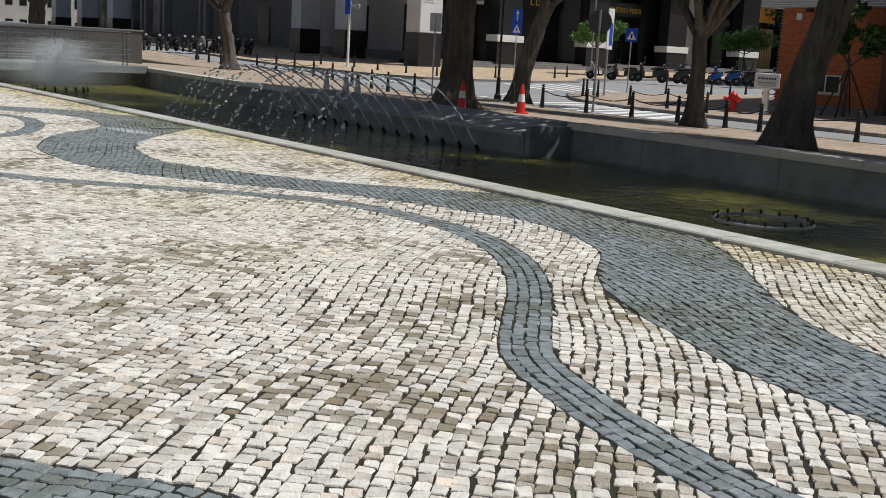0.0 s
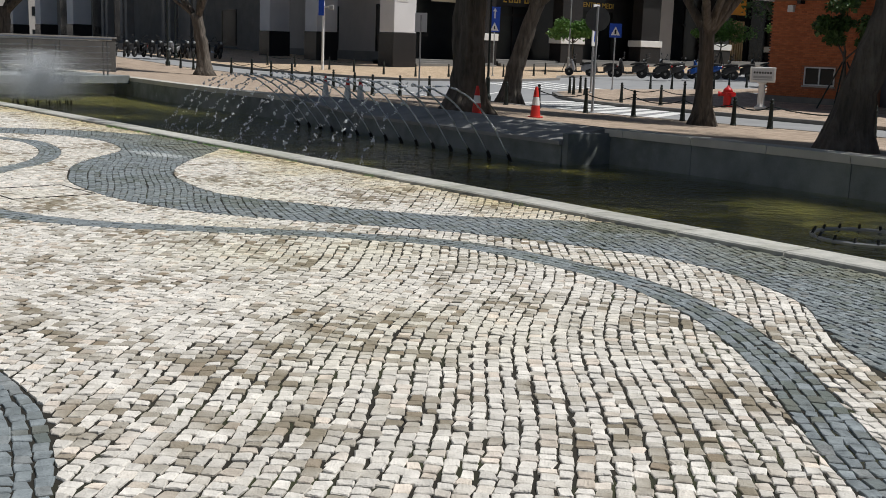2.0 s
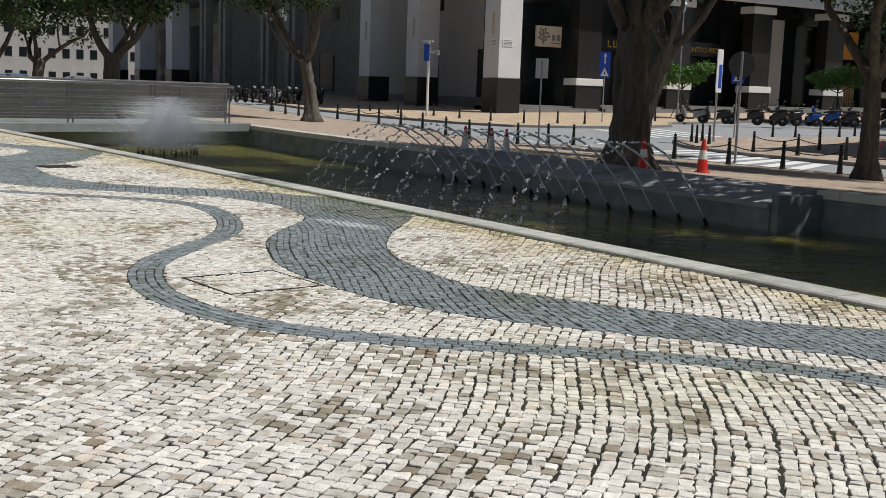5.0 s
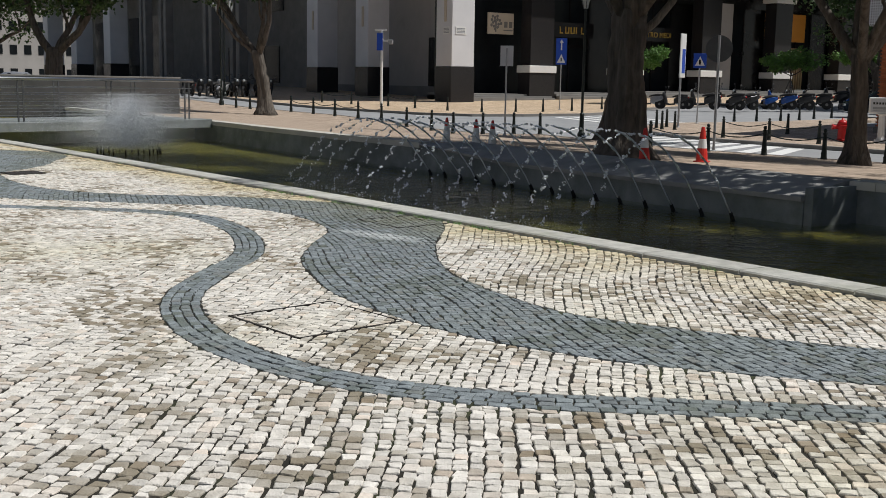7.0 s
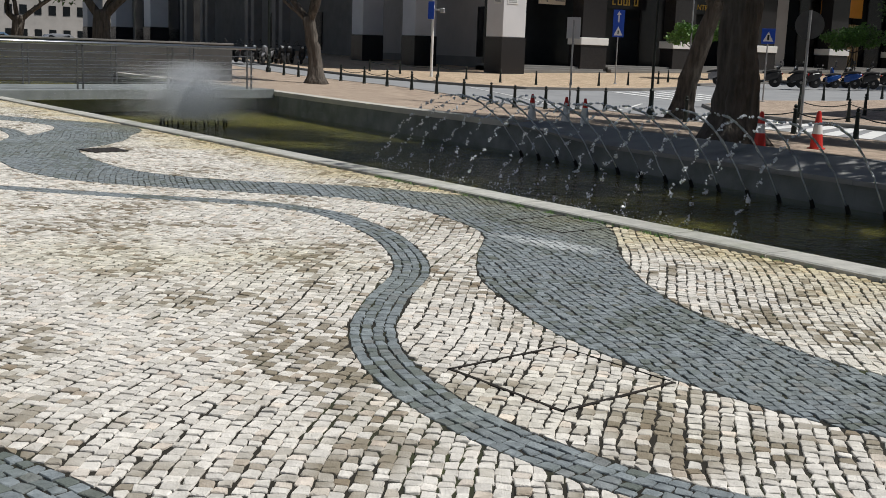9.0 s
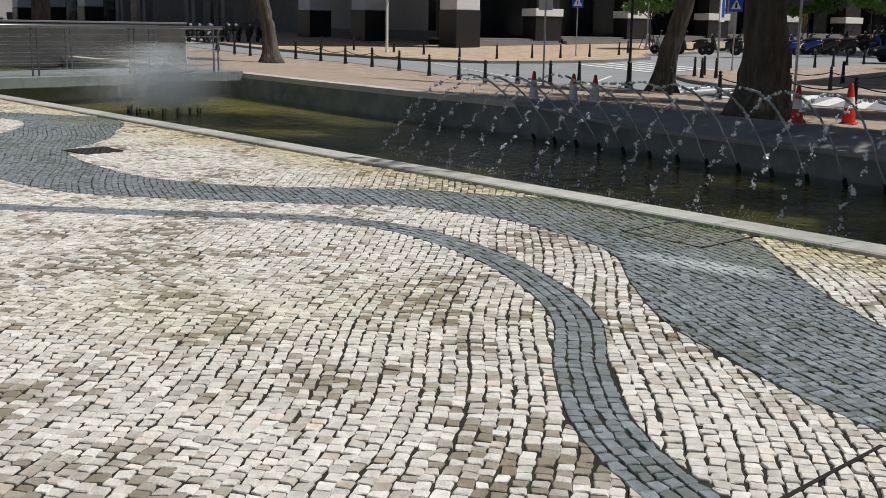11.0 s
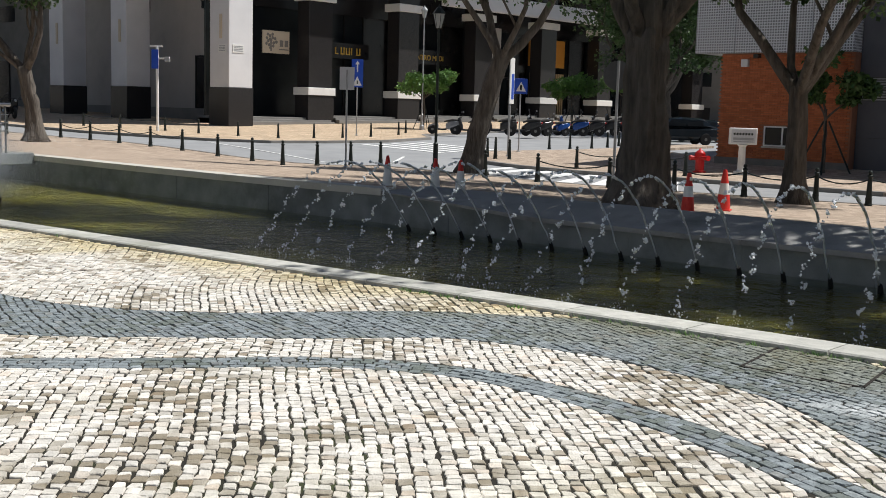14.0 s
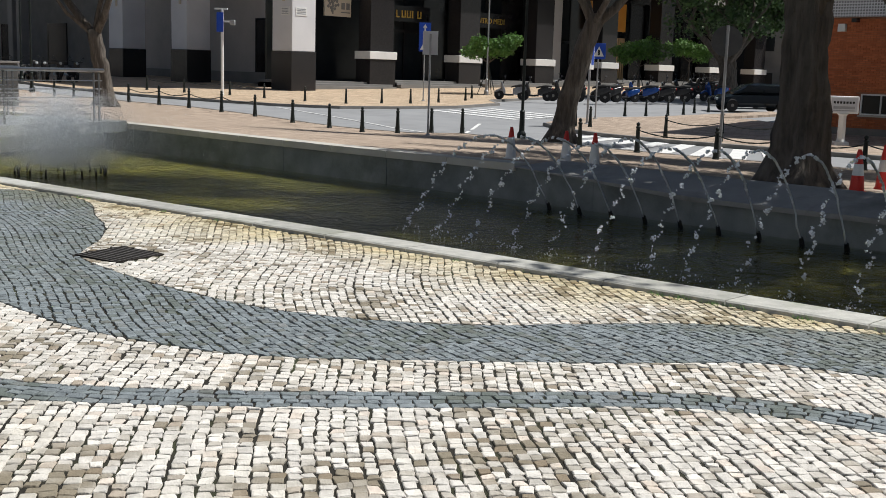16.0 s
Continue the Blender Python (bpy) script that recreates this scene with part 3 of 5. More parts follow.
    for i in range(len(ys) - 1):
        f.append((2 * i, 2 * i + 1, 2 * i + 3, 2 * i + 2))
    ob = new("water", quick_mesh("water", v, f, WATER))
    tagged(ob, "dark greenish rippled canal water", "water", kind="structure")
    ob.visible_shadow = False


build_canal()


# ---- wave pattern of the mosaic pavement ----
THIN = [(-3, 5.6), (-1.5, 5.3), (0, 4.4), (1.5, 3.8), (3, 3.63), (3.6, 3.72), (4.2, 3.9), (4.8, 4.32), (5.3, 4.7), (5.8, 5.02), (6.8, 5.42), (7.9, 5.45), (8.9, 5.1), (9.5, 4.5), (10, 3.85), (10.5, 3.2), (11.1, 2.7), (11.9, 2.42), (12.9, 2.43), (13.7, 2.7), (14.3, 3.1), (15, 3.67), (15.9, 4.08), (17, 4.3), (18, 4.2), (18.6, 3.8), (19.1, 3.2), (19.6, 2.6), (20.1, 2.05), (20.7, 1.5), (21.6, 1.15), (22.8, 1.2), (23.6, 1.5), (24.2, 1.95), (24.9, 2.5), (25.8, 2.95), (27, 3.15), (28, 3.0), (29, 2.0), (30.5, 0.4), (33, 0), (40, 0)]
WIDE_L = [(-3, 6.6), (-1, 6.0), (1, 4.95), (3, 4.66), (3.6, 4.68), (4.3, 4.86), (5, 5.08), (5.7, 5.53), (6.2, 5.97), (6.7, 6.2), (7.4, 6.31), (8.3, 6.05), (9.3, 5.43), (10.1, 4.68), (10.7, 4.18), (11.6, 3.74), (12.5, 3.6), (13.3, 3.62), (14, 3.8), (14.7, 4.05), (15.5, 4.55), (16.2, 5.05), (16.9, 5.22), (17.5, 5.25), (18.1, 5.12), (18.6, 4.9), (19.1, 4.3), (19.8, 3.5), (20.5, 2.8), (21.4, 2.38), (22.6, 2.25), (24.3, 2.42), (25.9, 2.85), (27, 3.6), (28.4, 4.0), (29.5, 3.6), (31, 2.3), (33, 1.2), (40, 1)]
WIDE_R = [(-3, 8.5), (-1, 7.0), (1, 5.9), (2.5, 5.45), (3.5, 5.55), (4.35, 5.85), (5.1, 6.36), (5.8, 6.87), (6.6, 7.36), (7.2, 7.9), (8.6, 7.6), (9.2, 6.92), (10.05, 5.85), (11.2, 5.0), (11.9, 4.66), (12.6, 4.64), (13.7, 4.85), (14.7, 5.37), (15.3, 5.78), (15.7, 6.1), (16.4, 6.5), (17, 6.75), (17.8, 6.75), (18.6, 6.1), (19.5, 5.4), (20.3, 4.3), (21.3, 3.6), (22.4, 3.4), (23.4, 3.4), (24.1, 3.52), (24.8, 4.08), (25.5, 4.5), (26.3, 4.82), (27.1, 5.2), (27.8, 5.35), (28.5, 5.3), (29.5, 4.6), (31, 3.6), (33, 3), (40, 2.5)]
THIRD = [(-3, 1.0), (0, 1.9), (2, 2.2), (3.2, 2.0), (3.8, 1.45), (4.8, 1.2), (5.85, 1.42), (6.3, 1.5), (7, 1.46), (7.4, 1.33), (8.25, 1.08), (8.52, 0.85), (9.5, 0.5), (10.5, 0.73), (11.35, 0.86), (11.93, 0.76), (12.9, 0.37), (14, 0.05), (15, -0.5)]
COVERS = (((2.69, 12.88), (2.81, 12.11), (3.58, 12.23), (3.46, 13.0)), ((5.70, 16.80), (5.77, 16.03), (6.59, 16.15), (6.52, 16.92)))
GRATE = ((3.5, 24.15), (3.58, 23.62), (4.1, 23.74), (4.02, 24.3))


def band_dist(knots, x, y):
    """Distance across a narrow band's centre line, by its slope."""
    c = spline(knots, y)
    s = (spline(knots, y + 0.05) - spline(knots, y - 0.05)) / 0.1
    return np.abs(x - c) / np.sqrt(1 + s * s)


def in_quad(q, x, y, grow=0.0):
    inside = np.ones_like(x, dtype=bool)
    for (ax, ay), (bx, by) in zip(q, q[1:] + q[:1]):
        ln = math.hypot(bx - ax, by - ay)
        inside &= ((bx - ax) * (y - ay) - (by - ay) * (x - ax)) / ln > -grow
    return inside


HALF = 0.13
rng = np.random.default_rng(5)


def courses(direction, pitch, wave, bounds):
    """Setts in long, gently waving courses: centre, angle, length and width of each."""
    ca, sa = math.cos(direction), math.sin(direction)
    x0, x1, y0, y1 = bounds
    corners = [(x - x0, y - y0) for x in (x0, x1) for y in (y0, y1)]
    smin, smax = min(a * ca + b * sa for a, b in corners), max(a * ca + b * sa for a, b in corners)
    nmin, nmax = min(-a * sa + b * ca for a, b in corners), max(-a * sa + b * ca for a, b in corners)
    out = []
    n = nmin
    while n < nmax:
        wd = pitch * rng.uniform(0.9, 1.1)
        k = int((smax - smin) / 0.062) + 4
        ln = rng.uniform(0.8, 1.25, k) * pitch
        s = smin + np.cumsum(ln) - ln / 2 + rng.uniform(-0.04, 0.04)
        o = wave * np.sin(2 * math.pi * s / 3.1 + 0.5 * math.sin(n * 0.9)) + 0.6 * wave * np.sin(2 * math.pi * s / 5.1 + n * 0.35) + rng.normal(0, 0.003, k)
        sl = wave * 2 * math.pi / 3.1 * np.cos(2 * math.pi * s / 3.1 + 0.5 * math.sin(n * 0.9)) + 0.6 * wave * 2 * math.pi / 5.1 * np.cos(2 * math.pi * s / 5.1 + n * 0.35)
        nn = n + o
        x, y = x0 + s * ca - nn * sa, y0 + s * sa + nn * ca
        ok = (x > x0) & (x < x1) & (y > y0) & (y < y1)
        out.append(np.stack([x, y, direction + np.arctan(sl) + rng.normal(0, 0.05, k), ln, np.full(k, wd)], 1)[ok])
        n += wd
    return np.concatenate(out)


def along(knots, ya, yb, half, rows):
    """Setts laid in rows that follow a narrow band."""
    ys = np.arange(ya, yb, 0.01)
    xs = spline(knots, ys)
    sl = np.gradient(xs, ys)
    arc = np.concatenate([[0], np.cumsum(np.hypot(np.diff(xs), np.diff(ys)))])
    out = []
    for r in range(rows):
        off = -half + (r + 0.5) * 2 * half / rows
        k = int(arc[-1] / 0.07)
        ln = rng.uniform(0.8, 1.25, k) * 0.078
        s = np.cumsum(ln) - ln / 2
        s = s[s < arc[-1]]
        y = np.interp(s, arc, ys)
        x = np.interp(s, arc, xs)
        m = np.interp(s, arc, sl)
        q = np.sqrt(1 + m * m)
        out.append(np.stack([x + off / q, y - off * m / q, np.arctan2(1 / q, m / q) + rng.normal(0, 0.04, len(s)), ln[: len(s)], np.full(len(s), 2 * half / rows)], 1))
    return np.concatenate(out)


def outline(st):
    """Eight-cornered tops with worn corners, (n, 8, 2), round each sett's centre."""
    n = len(st)
    gap = 0.0086
    hl, hw = (st[:, 3] - gap) / 2, (st[:, 4] - gap) / 2
    ca, sa = np.cos(st[:, 2]), np.sin(st[:, 2])
    P = np.zeros((n, 8, 2))
    corner = [(-1, -1), (1, -1), (1, 1), (-1, 1)]
    cj = rng.normal(0, 0.0042, (n, 4, 2))
    c = rng.uniform(0.05, 0.24, (n, 4))
    for k in range(4):
        sx, sy = corner[k]
        cx, cy = sx * hl + cj[:, k, 0], sy * hw + cj[:, k, 1]
        a, b = (cx - sx * hl * c[:, k], cy), (cx, cy - sy * hw * c[:, k])
        if k in (0, 2):
            a, b = b, a
        for m, (u, v) in ((2 * k, a), (2 * k + 1, b)):
            P[:, m, 0] = st[:, 0] + u * ca - v * sa
            P[:, m, 1] = st[:, 1] + u * sa + v * ca
    return P


def sett_mesh(name, P, material, lift):
    """Blocks with flat, slightly tilted tops and short flanks down into the joint."""
    n = len(P)
    c = P.mean(axis=1, keepdims=True)
    V = np.zeros((n, 24, 3))
    V[:, :8, :2] = c + (P - c) * rng.uniform(0.87, 0.93, (n, 1, 1))
    V[:, 8:16, :2] = P
    V[:, 16:, :2] = c + (P - c) * 1.04
    tilt = rng.normal(0, 0.02, (n, 1, 2))
    V[:, :8, 2] = rng.normal(lift, 0.0014, (n, 1)) + ((P - c) * tilt).sum(axis=2) + rng.normal(0, 0.0006, (n, 8))
    V[:, 8:16, 2] = V[:, :8, 2] - rng.uniform(0.0022, 0.0055, (n, 8))
    V[:, 16:, 2] = -0.018
    me = bpy.data.meshes.new(name)
    top = np.arange(n)[:, None] * 24 + np.arange(8)[None]
    k = np.arange(8)
    side = np.stack([8 + k, 8 + (k + 1) % 8, (k + 1) % 8, k], 1)
    side = np.concatenate([side, side + 8])
    sides = (np.arange(n)[:, None, None] * 24 + side[None]).reshape(-1, 4)
    me.vertices.add(n * 24)
    me.vertices.foreach_set("co", V.astype(np.float32).ravel())
    loops = np.concatenate([top.ravel(), sides.ravel()]).astype(np.int32)
    me.loops.add(len(loops))
    me.loops.foreach_set("vertex_index", loops)
    me.polygons.add(n + len(sides))
    me.polygons.foreach_set("loop_start", np.concatenate([np.arange(n) * 8, n * 8 + np.arange(len(sides)) * 4]).astype(np.int32))
    me.materials.append(material)
    me.update(calc_edges=True)
    me.polygons.foreach_set("use_smooth", [False] * len(me.polygons))
    me.validate()
    return me


def spans(y):
    """Bands as intervals in x at each y: (low, high) arrays."""
    out = [(spline(WIDE_L, y), spline(WIDE_R, y))]
    for knots in (THIN, THIRD):
        c = spline(knots, y)
        s = (spline(knots, y + 0.05) - spline(knots, y - 0.05)) / 0.1
        h = HALF * np.sqrt(1 + s * s)
        if knots is THIRD:
            h = np.where(y < 14.4, h, -1.0)
        out.append((c - h, c + h))
    return out


def area(P):
    x, y = P[..., 0], P[..., 1]
    return 0.5 * np.abs((x * np.roll(y, -1, 1) - y * np.roll(x, -1, 1)).sum(axis=1))


def build_pavement():
    Y0, Y1 = 1.5, 40.0
    white = courses(radians(50), 0.066, 0.04, (-1.2, 8.6, Y0, Y1))
    dark = courses(radians(72), 0.062, 0.035, (0.6, 8.6, Y0, Y1))
    thin = along(THIN, Y0, 30.5, HALF, 4)
    third = along(THIRD, Y0, 14.5, HALF, 4)

    def land(st):
        x, y = st[:, 0], st[:, 1]
        holes = in_quad(GRATE, x, y, 0.03)
        return (x < curb_x(y) - 0.36) & (x > np.interp(y, [0, 20, 40], [-0.9, -0.9, 1.0])) & ~holes

    # cream setts, cut to the edges of the bands
    white = white[land(white)]
    ok = np.ones(len(white), dtype=bool)
    for lo, hi in spans(white[:, 1]):
        ok &= (white[:, 0] < lo + 0.02) | (white[:, 0] > hi - 0.02)
    white = white[ok]
    P = outline(white)
    full = area(P)
    X, Y = P[..., 0], P[..., 1]
    for (lo, hi), (cl, ch) in zip(spans(Y), spans(white[:, 1])):
        left = (white[:, 0] < (cl + ch) / 2)[:, None]
        inside = (X > lo - 0.004) & (X < hi + 0.004)
        X[:] = np.where(inside, np.where(left, lo - 0.004, hi + 0.004), X)
    X[:] = np.minimum(X, curb_x(Y) - 0.345)
    keep = area(P) > 0.3 * full
    white, P = white[keep], P[keep]
    # black setts of the broad band
    dark = dark[land(dark)]
    (lo, hi), (tl, th), _ = spans(dark[:, 1])
    dark = dark[(dark[:, 0] > lo - 0.02) & (dark[:, 0] < hi + 0.02)]
    D = outline(dark)
    full = area(D)
    lo, hi = spans(D[..., 1])[0]
    D[..., 0] = np.clip(D[..., 0], lo + 0.004, np.minimum(hi - 0.004, curb_x(D[..., 1]) - 0.345))
    D = D[area(D) > 0.3 * full]
    D = np.concatenate([D, outline(thin[land(thin)]), outline(third[land(third)])])
    # the nearest setts are single pieces
    near = (white[:, 0] > 1.75) & (white[:, 0] < 2.95) & (white[:, 1] > 16.9) & (white[:, 1] < 18.05)
    idx = np.nonzero(near)[0][:300]
    single = white[idx]
    P = np.delete(P, idx, axis=0)
    floor = thing("pavement_mosaic", "black and cream limestone mosaic paving in wave patterns", "pavement", kind="structure")
    a = new("pale_setts", sett_mesh("pale_setts", P, LIME, 0.0))
    b = new("black_setts", sett_mesh("black_setts", D, BASALT, 0.0))
    for ob, lab in ((a, "cream limestone setts with mossy joints"), (b, "blue-grey basalt setts of the wave bands")):
        ob.parent = floor
        tagged(ob, lab, kind="stuff")
    shapes = [sett_mesh("sett", outline(np.array([[0, 0, 0, 0.066, 0.066]])), LIME_P, 0.0) for _ in range(12)]
    for i, (x, y, ang, ln, wd) in enumerate(single):
        ob = new("sett", shapes[i % 12])
        ob.parent = floor
        ob.matrix_basis = Matrix.LocRotScale((x, y, float(rng.normal(0, 0.0012))), Euler((0, 0, ang)), (ln / 0.066, wd / 0.066, 1))
    return floor


def strip_frame(q, name, label, category, fill=None):
    """Thin steel frame of a cover, set flush in the paving."""
    t = thing(name, label, category)
    for (ax, ay), (bx, by) in zip(q, q[1:] + q[:1]):
        d = Vector((bx - ax, by - ay, 0))
        m = pose(ax, ay, 0, 0, 0, math.degrees(math.atan2(d.y, d.x)))
        w_ = 0.009 if by < ay or (bx - ax > 0.5) else 0.0025
        ob = part("frame_bar", abox(0, 0.0, -0.03, d.length, 2 * w_, 0.0035), RUSTY, t)
        ob.matrix_basis = m
    return t


GRATE_IRON = mat("worn_grate_iron", (0.09, 0.082, 0.075), (0.17, 0.155, 0.14), 14.0, 0.6, 0.3)
RUSTY = mat("dark_rusty_steel", (0.02, 0.018, 0.016), (0.05, 0.042, 0.035), 14.0, 0.7, 0.5)


def build_covers():
    for q in COVERS:
        strip_frame(q, "manhole_cover", "square recessed manhole cover filled with mosaic setts", "manhole cover")
    g = strip_frame(GRATE, "drain_grate", "dark iron slotted drain grate set in the paving", "drain")
    a, b, c, d = [Vector((*p, 0)) for p in GRATE]
    for i in range(10):
        s = (i + 0.5) / 10
        p, q = a + (d - a) * s, b + (c - b) * s
        ob = part("bar", abox(0, -0.009, -0.04, (q - p).length, 0.009, 0.002, bevel=0.003), GRATE_IRON, g)
        ob.matrix_basis = pose(p.x, p.y, 0, 0, 0, math.degrees(math.atan2(q.y - p.y, q.x - p.x)))


build_covers()


# ---- buildings ----
def text_part(name, body, size, m, material, parent, depth=0.03):
    cu = bpy.data.curves.new(name, "FONT")
    cu.body, cu.size, cu.extrude, cu.align_x = body, size, depth, "CENTER"
    tmp = bpy.data.objects.new("tmp", cu)
    scene.collection.objects.link(tmp)
    me = bpy.data.meshes.new_from_object(tmp.evaluated_get(bpy.context.evaluated_depsgraph_get()))
    bpy.data.objects.remove(tmp)
    me.materials.clear()
    me.materials.append(material)
    ob = new(name, me)
    ob.parent = parent
    ob.matrix_basis = m
    return ob


def build_arcade():
    b = thing("arcade_building", "pale clad arcade building with black granite pillar bases", "building", at=pose(0, 0, -0.1))
    top = 13.4
    # corner pillar and the row along the side street
    for i, (x, y) in enumerate(((43.55, 73.3), (43.1, 84.9), (42.9, 93.6))):
        g = float(far_z(x, y)) - 0.3
        p = part("pillar", abox(x, y, 2.72, x + 1.95, y + 2.1, top, bevel=0.03), PALEST, b, "pale grey clad pillar")
        part("pillar_base", abox(x - 0.04, y - 0.04, g, x + 1.99, y + 2.14, 2.715, bevel=0.02), BLACKST, p, "polished black granite pillar base")
        part("wall_lamp", abox(x - 0.1, y + 0.7, 5.9, x - 0.003, y + 0.95, 7.5, bevel=0.03), CREAM, p, "slim cream wall lamp")
        if i == 0:
            for ax, ay, bx, by in ((x - 0.03, y + 0.25, x - 0.003, y + 1.15), (x + 0.3, y - 0.03, x + 1.2, y - 0.003)):
                pl = part("plaque", abox(ax, ay, 5.0, bx, by, 5.55), WHITE, p, "small white lettered plaque")
                for k in range(4):
                    z = 5.1 + 0.1 * k
                    if bx - ax < 0.1:
                        part("text_bar", abox(ax - 0.008, ay + 0.1, z, ax - 0.001, by - 0.1, z + 0.045), GREY, pl)
                    else:
                        part("text_bar", abox(ax + 0.1, ay - 0.008, z, bx - 0.1, ay - 0.001, z + 0.045), GREY, pl)
    for y in (110.5, 118.0, 132.5, 140.0):
        for dy in (0, 1.7):
            part("column", abox(42.6, y + dy, 0, 43.5, y + dy + 0.9, 13.4, bevel=0.05), GREYST, b, "slim grey stone column")
    # recessed wall behind the side row, with doors
    part("wall", abox(47.6, 79.5, 0.2, 48.2, 99.98, 13.4), BEIGE, b, "beige stone wall under the arcade")
    # same wall farther on; the deep arcade's shade is put into a darker colour
    part("wall", abox(47.6, 100, 0.2, 48.2, 145, 13.4), GREYST, b, "far stretch of the arcade wall, coloured darker for its shade")
    part("wall_band", abox(47.45, 79.6, 0.2, 47.595, 130, 1.25), GREYST, b)
    for y, w_, h_, kind in ((80.6, 2.0, 5.0, 0), (89.5, 2.6, 4.9, 1), (92.6, 1.4, 4.9, 0), (100.5, 3.0, 4.9, 0), (112, 3.5, 4.9, 0), (122, 3.5, 4.9, 0)):
        d = part("door", abox(47.5, y, 0.3, 47.594, y + w_, h_), DARK if kind == 0 else GREYST, b, "dark double door" if kind == 0 else "pale panelled door with a round crest")
        for ya, yb in ((y - 0.12, y), (y + w_, y + w_ + 0.12)):
            part("door_frame", abox(47.46, ya, 0.3, 47.592, yb, h_ + 0.12), BLACKST, d)
        part("door_frame", abox(47.46, y, h_ + 0.002, 47.592, y + w_, h_ + 0.12), BLACKST, d)
        if kind:
            bm = bmesh.new()
            for k in range(11):
                a = k * 2.4
                r = 0.16 + 0.06 * k
                bmesh.ops.create_icosphere(bm, subdivisions=1, radius=0.13, matrix=Matrix.Translation((47.49, y + w_ / 2 + r * math.cos(a) * 0.7, 3.5 + r * math.sin(a))))
            part("crest", bm, KERB, d, "dark round crest")
            part("text_bar", abox(47.485, y + 0.7, 1.7, 47.498, y + w_ - 0.7, 1.95), KERB, d)
    for y in (80, 91, 102, 113):
        part("window", abox(47.52, y - 2.2, 8.5, 47.592, y + 2.0, 9.9), GLASS, b)
    # black columns along the street front
    for i in range(7):
        x = 52.2 + 9.35 * i
        y = 75.4 + 0.14 * i
        g = float(far_z(x, y)) - 0.3
        c = part("column", abox(x, y, 3.0, x + 2.25, y + 1.3, 9.2, bevel=0.02), BLACKST, b, "black granite street column")
        part("column_base", abox(x - 0.12, y - 0.12, g, x + 2.37, y + 1.42, 2.44, bevel=0.02), BLACKST, c)
        part("band", abox(x - 0.2, y - 0.2, 2.445, x + 2.45, y + 1.5, 2.995, bevel=0.02), WHITE, c, "white stone band")
        part("column_shaft", abox(x, y, 9.802, x + 2.25, y + 1.3, 13.4), BLACKST, c)
        part("capital", abox(x - 0.2, y - 0.2, 9.205, x + 2.45, y + 1.5, 9.8, bevel=0.02), WHITE, c, "white stone capital")
        if i < 6:
            part("shopfront", abox(x + 2.6, 79.3, 0.3, x + 9.1, 79.5, 8.8), GLASS, b, "dark glazed shopfront")
            for k in range(4):
                part("mullion", abox(x + 2.7 + 2.05 * k, 79.18, 0.3, x + 2.82 + 2.05 * k, 79.298, 8.8), DARK, b)
            part("transom", abox(x + 2.6, 79.17, 4.6, x + 9.1, 79.296, 4.85), DARK, b)
            for k in range(3):
                gg = float(far_z(x + 5, y))
                part("step", abox(x - 6.8, y - 0.7 + 0.42 * k, gg - 0.1, x + 2.0, y + 4.1, gg + 0.15 * (k + 1), bevel=0.01), GREYST, b, "grey stone step")
    part("shopfront", abox(46.0, 79.3, 0.3, 54.6, 79.5, 8.8), GLASS, b, "dark glazed shopfront")
    # near-black fascia and added back wall put the recess's darkness into colour
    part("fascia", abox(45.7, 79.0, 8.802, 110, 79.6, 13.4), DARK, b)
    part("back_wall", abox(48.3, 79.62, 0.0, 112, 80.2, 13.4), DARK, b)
    part("soffit", abox(43.0, 73.0, 13.402, 112, 145, 13.9), PALEST, b, "pale arcade soffit")
    part("storey", abox(42.8, 72.8, 13.902, 112, 145, 21.0), PALEST, b, "pale upper storeys")
    part("balcony", abox(66, 74.5, 10.0, 112, 75.2, 11.3), PALEST, b, "pale balcony parapet")
    part("roof", abox(42.5, 72.5, 21.002, 112.3, 145.3, 21.6), GREYST, b)
    for i in range(9):
        part("window", abox(46 + 7.2 * i, 72.74, 15.5, 50.5 + 7.2 * i, 72.796, 18.5), GLASS, b)
    # signs
    s = part("sign_board", abox(49.2, 76.9, 5.35, 51.6, 77.05, 6.95), CREAM, b, "cream sign board with a dark tree emblem")
    bm = bmesh.new()
    for k in range(16):
        a = k * 2.4
        r = 0.11 * math.sqrt(k) * 1.25
        bmesh.ops.create_icosphere(bm, subdivisions=1, radius=0.13, matrix=Matrix.Translation((49.9 + r * math.cos(a), 76.88, 6.25 + r * math.sin(a))) @ Matrix.Diagonal((1, 0.2, 1, 1)))
    box(bm, 49.84, 76.87, 5.5, 49.96, 76.9, 6.2)
    part("emblem", bm, KERB, s)
    for k in range(2):
        part("text_bar", abox(50.7 + 0.45 * k, 76.87, 5.85, 51.0 + 0.45 * k, 76.897, 6.3), KERB, s)
    part("text_bar", abox(50.65, 76.87, 5.6, 51.5, 76.897, 5.68), KERB, s)
    f = part("sign_beam", abox(56.0, 78.2, 5.4, 60.8, 78.4, 6.6), DARK, b, "black fascia with gilt lettering bars")
    for k, w_ in enumerate((0.34, 0.42, 0.42, 0.16, 0.42)):
        x = 57.2 + 0.56 * k
        bm = bmesh.new()
        box(bm, x, 78.15, 5.7, x + 0.1, 78.197, 6.25)
        if k != 3:
            box(bm, x + 0.102, 78.15, 5.7, x + w_, 78.197, 5.79)
        if k in (1, 2, 4):
            box(bm, x + w_ - 0.1, 78.15, 5.792, x + w_, 78.197, 6.25)
        part("gilt_bar", bm, GOLD, f)
    f = part("sign_beam", abox(65.0, 78.2, 5.4, 70.6, 78.4, 6.6), DARK, b, "black fascia with gilt lettering")
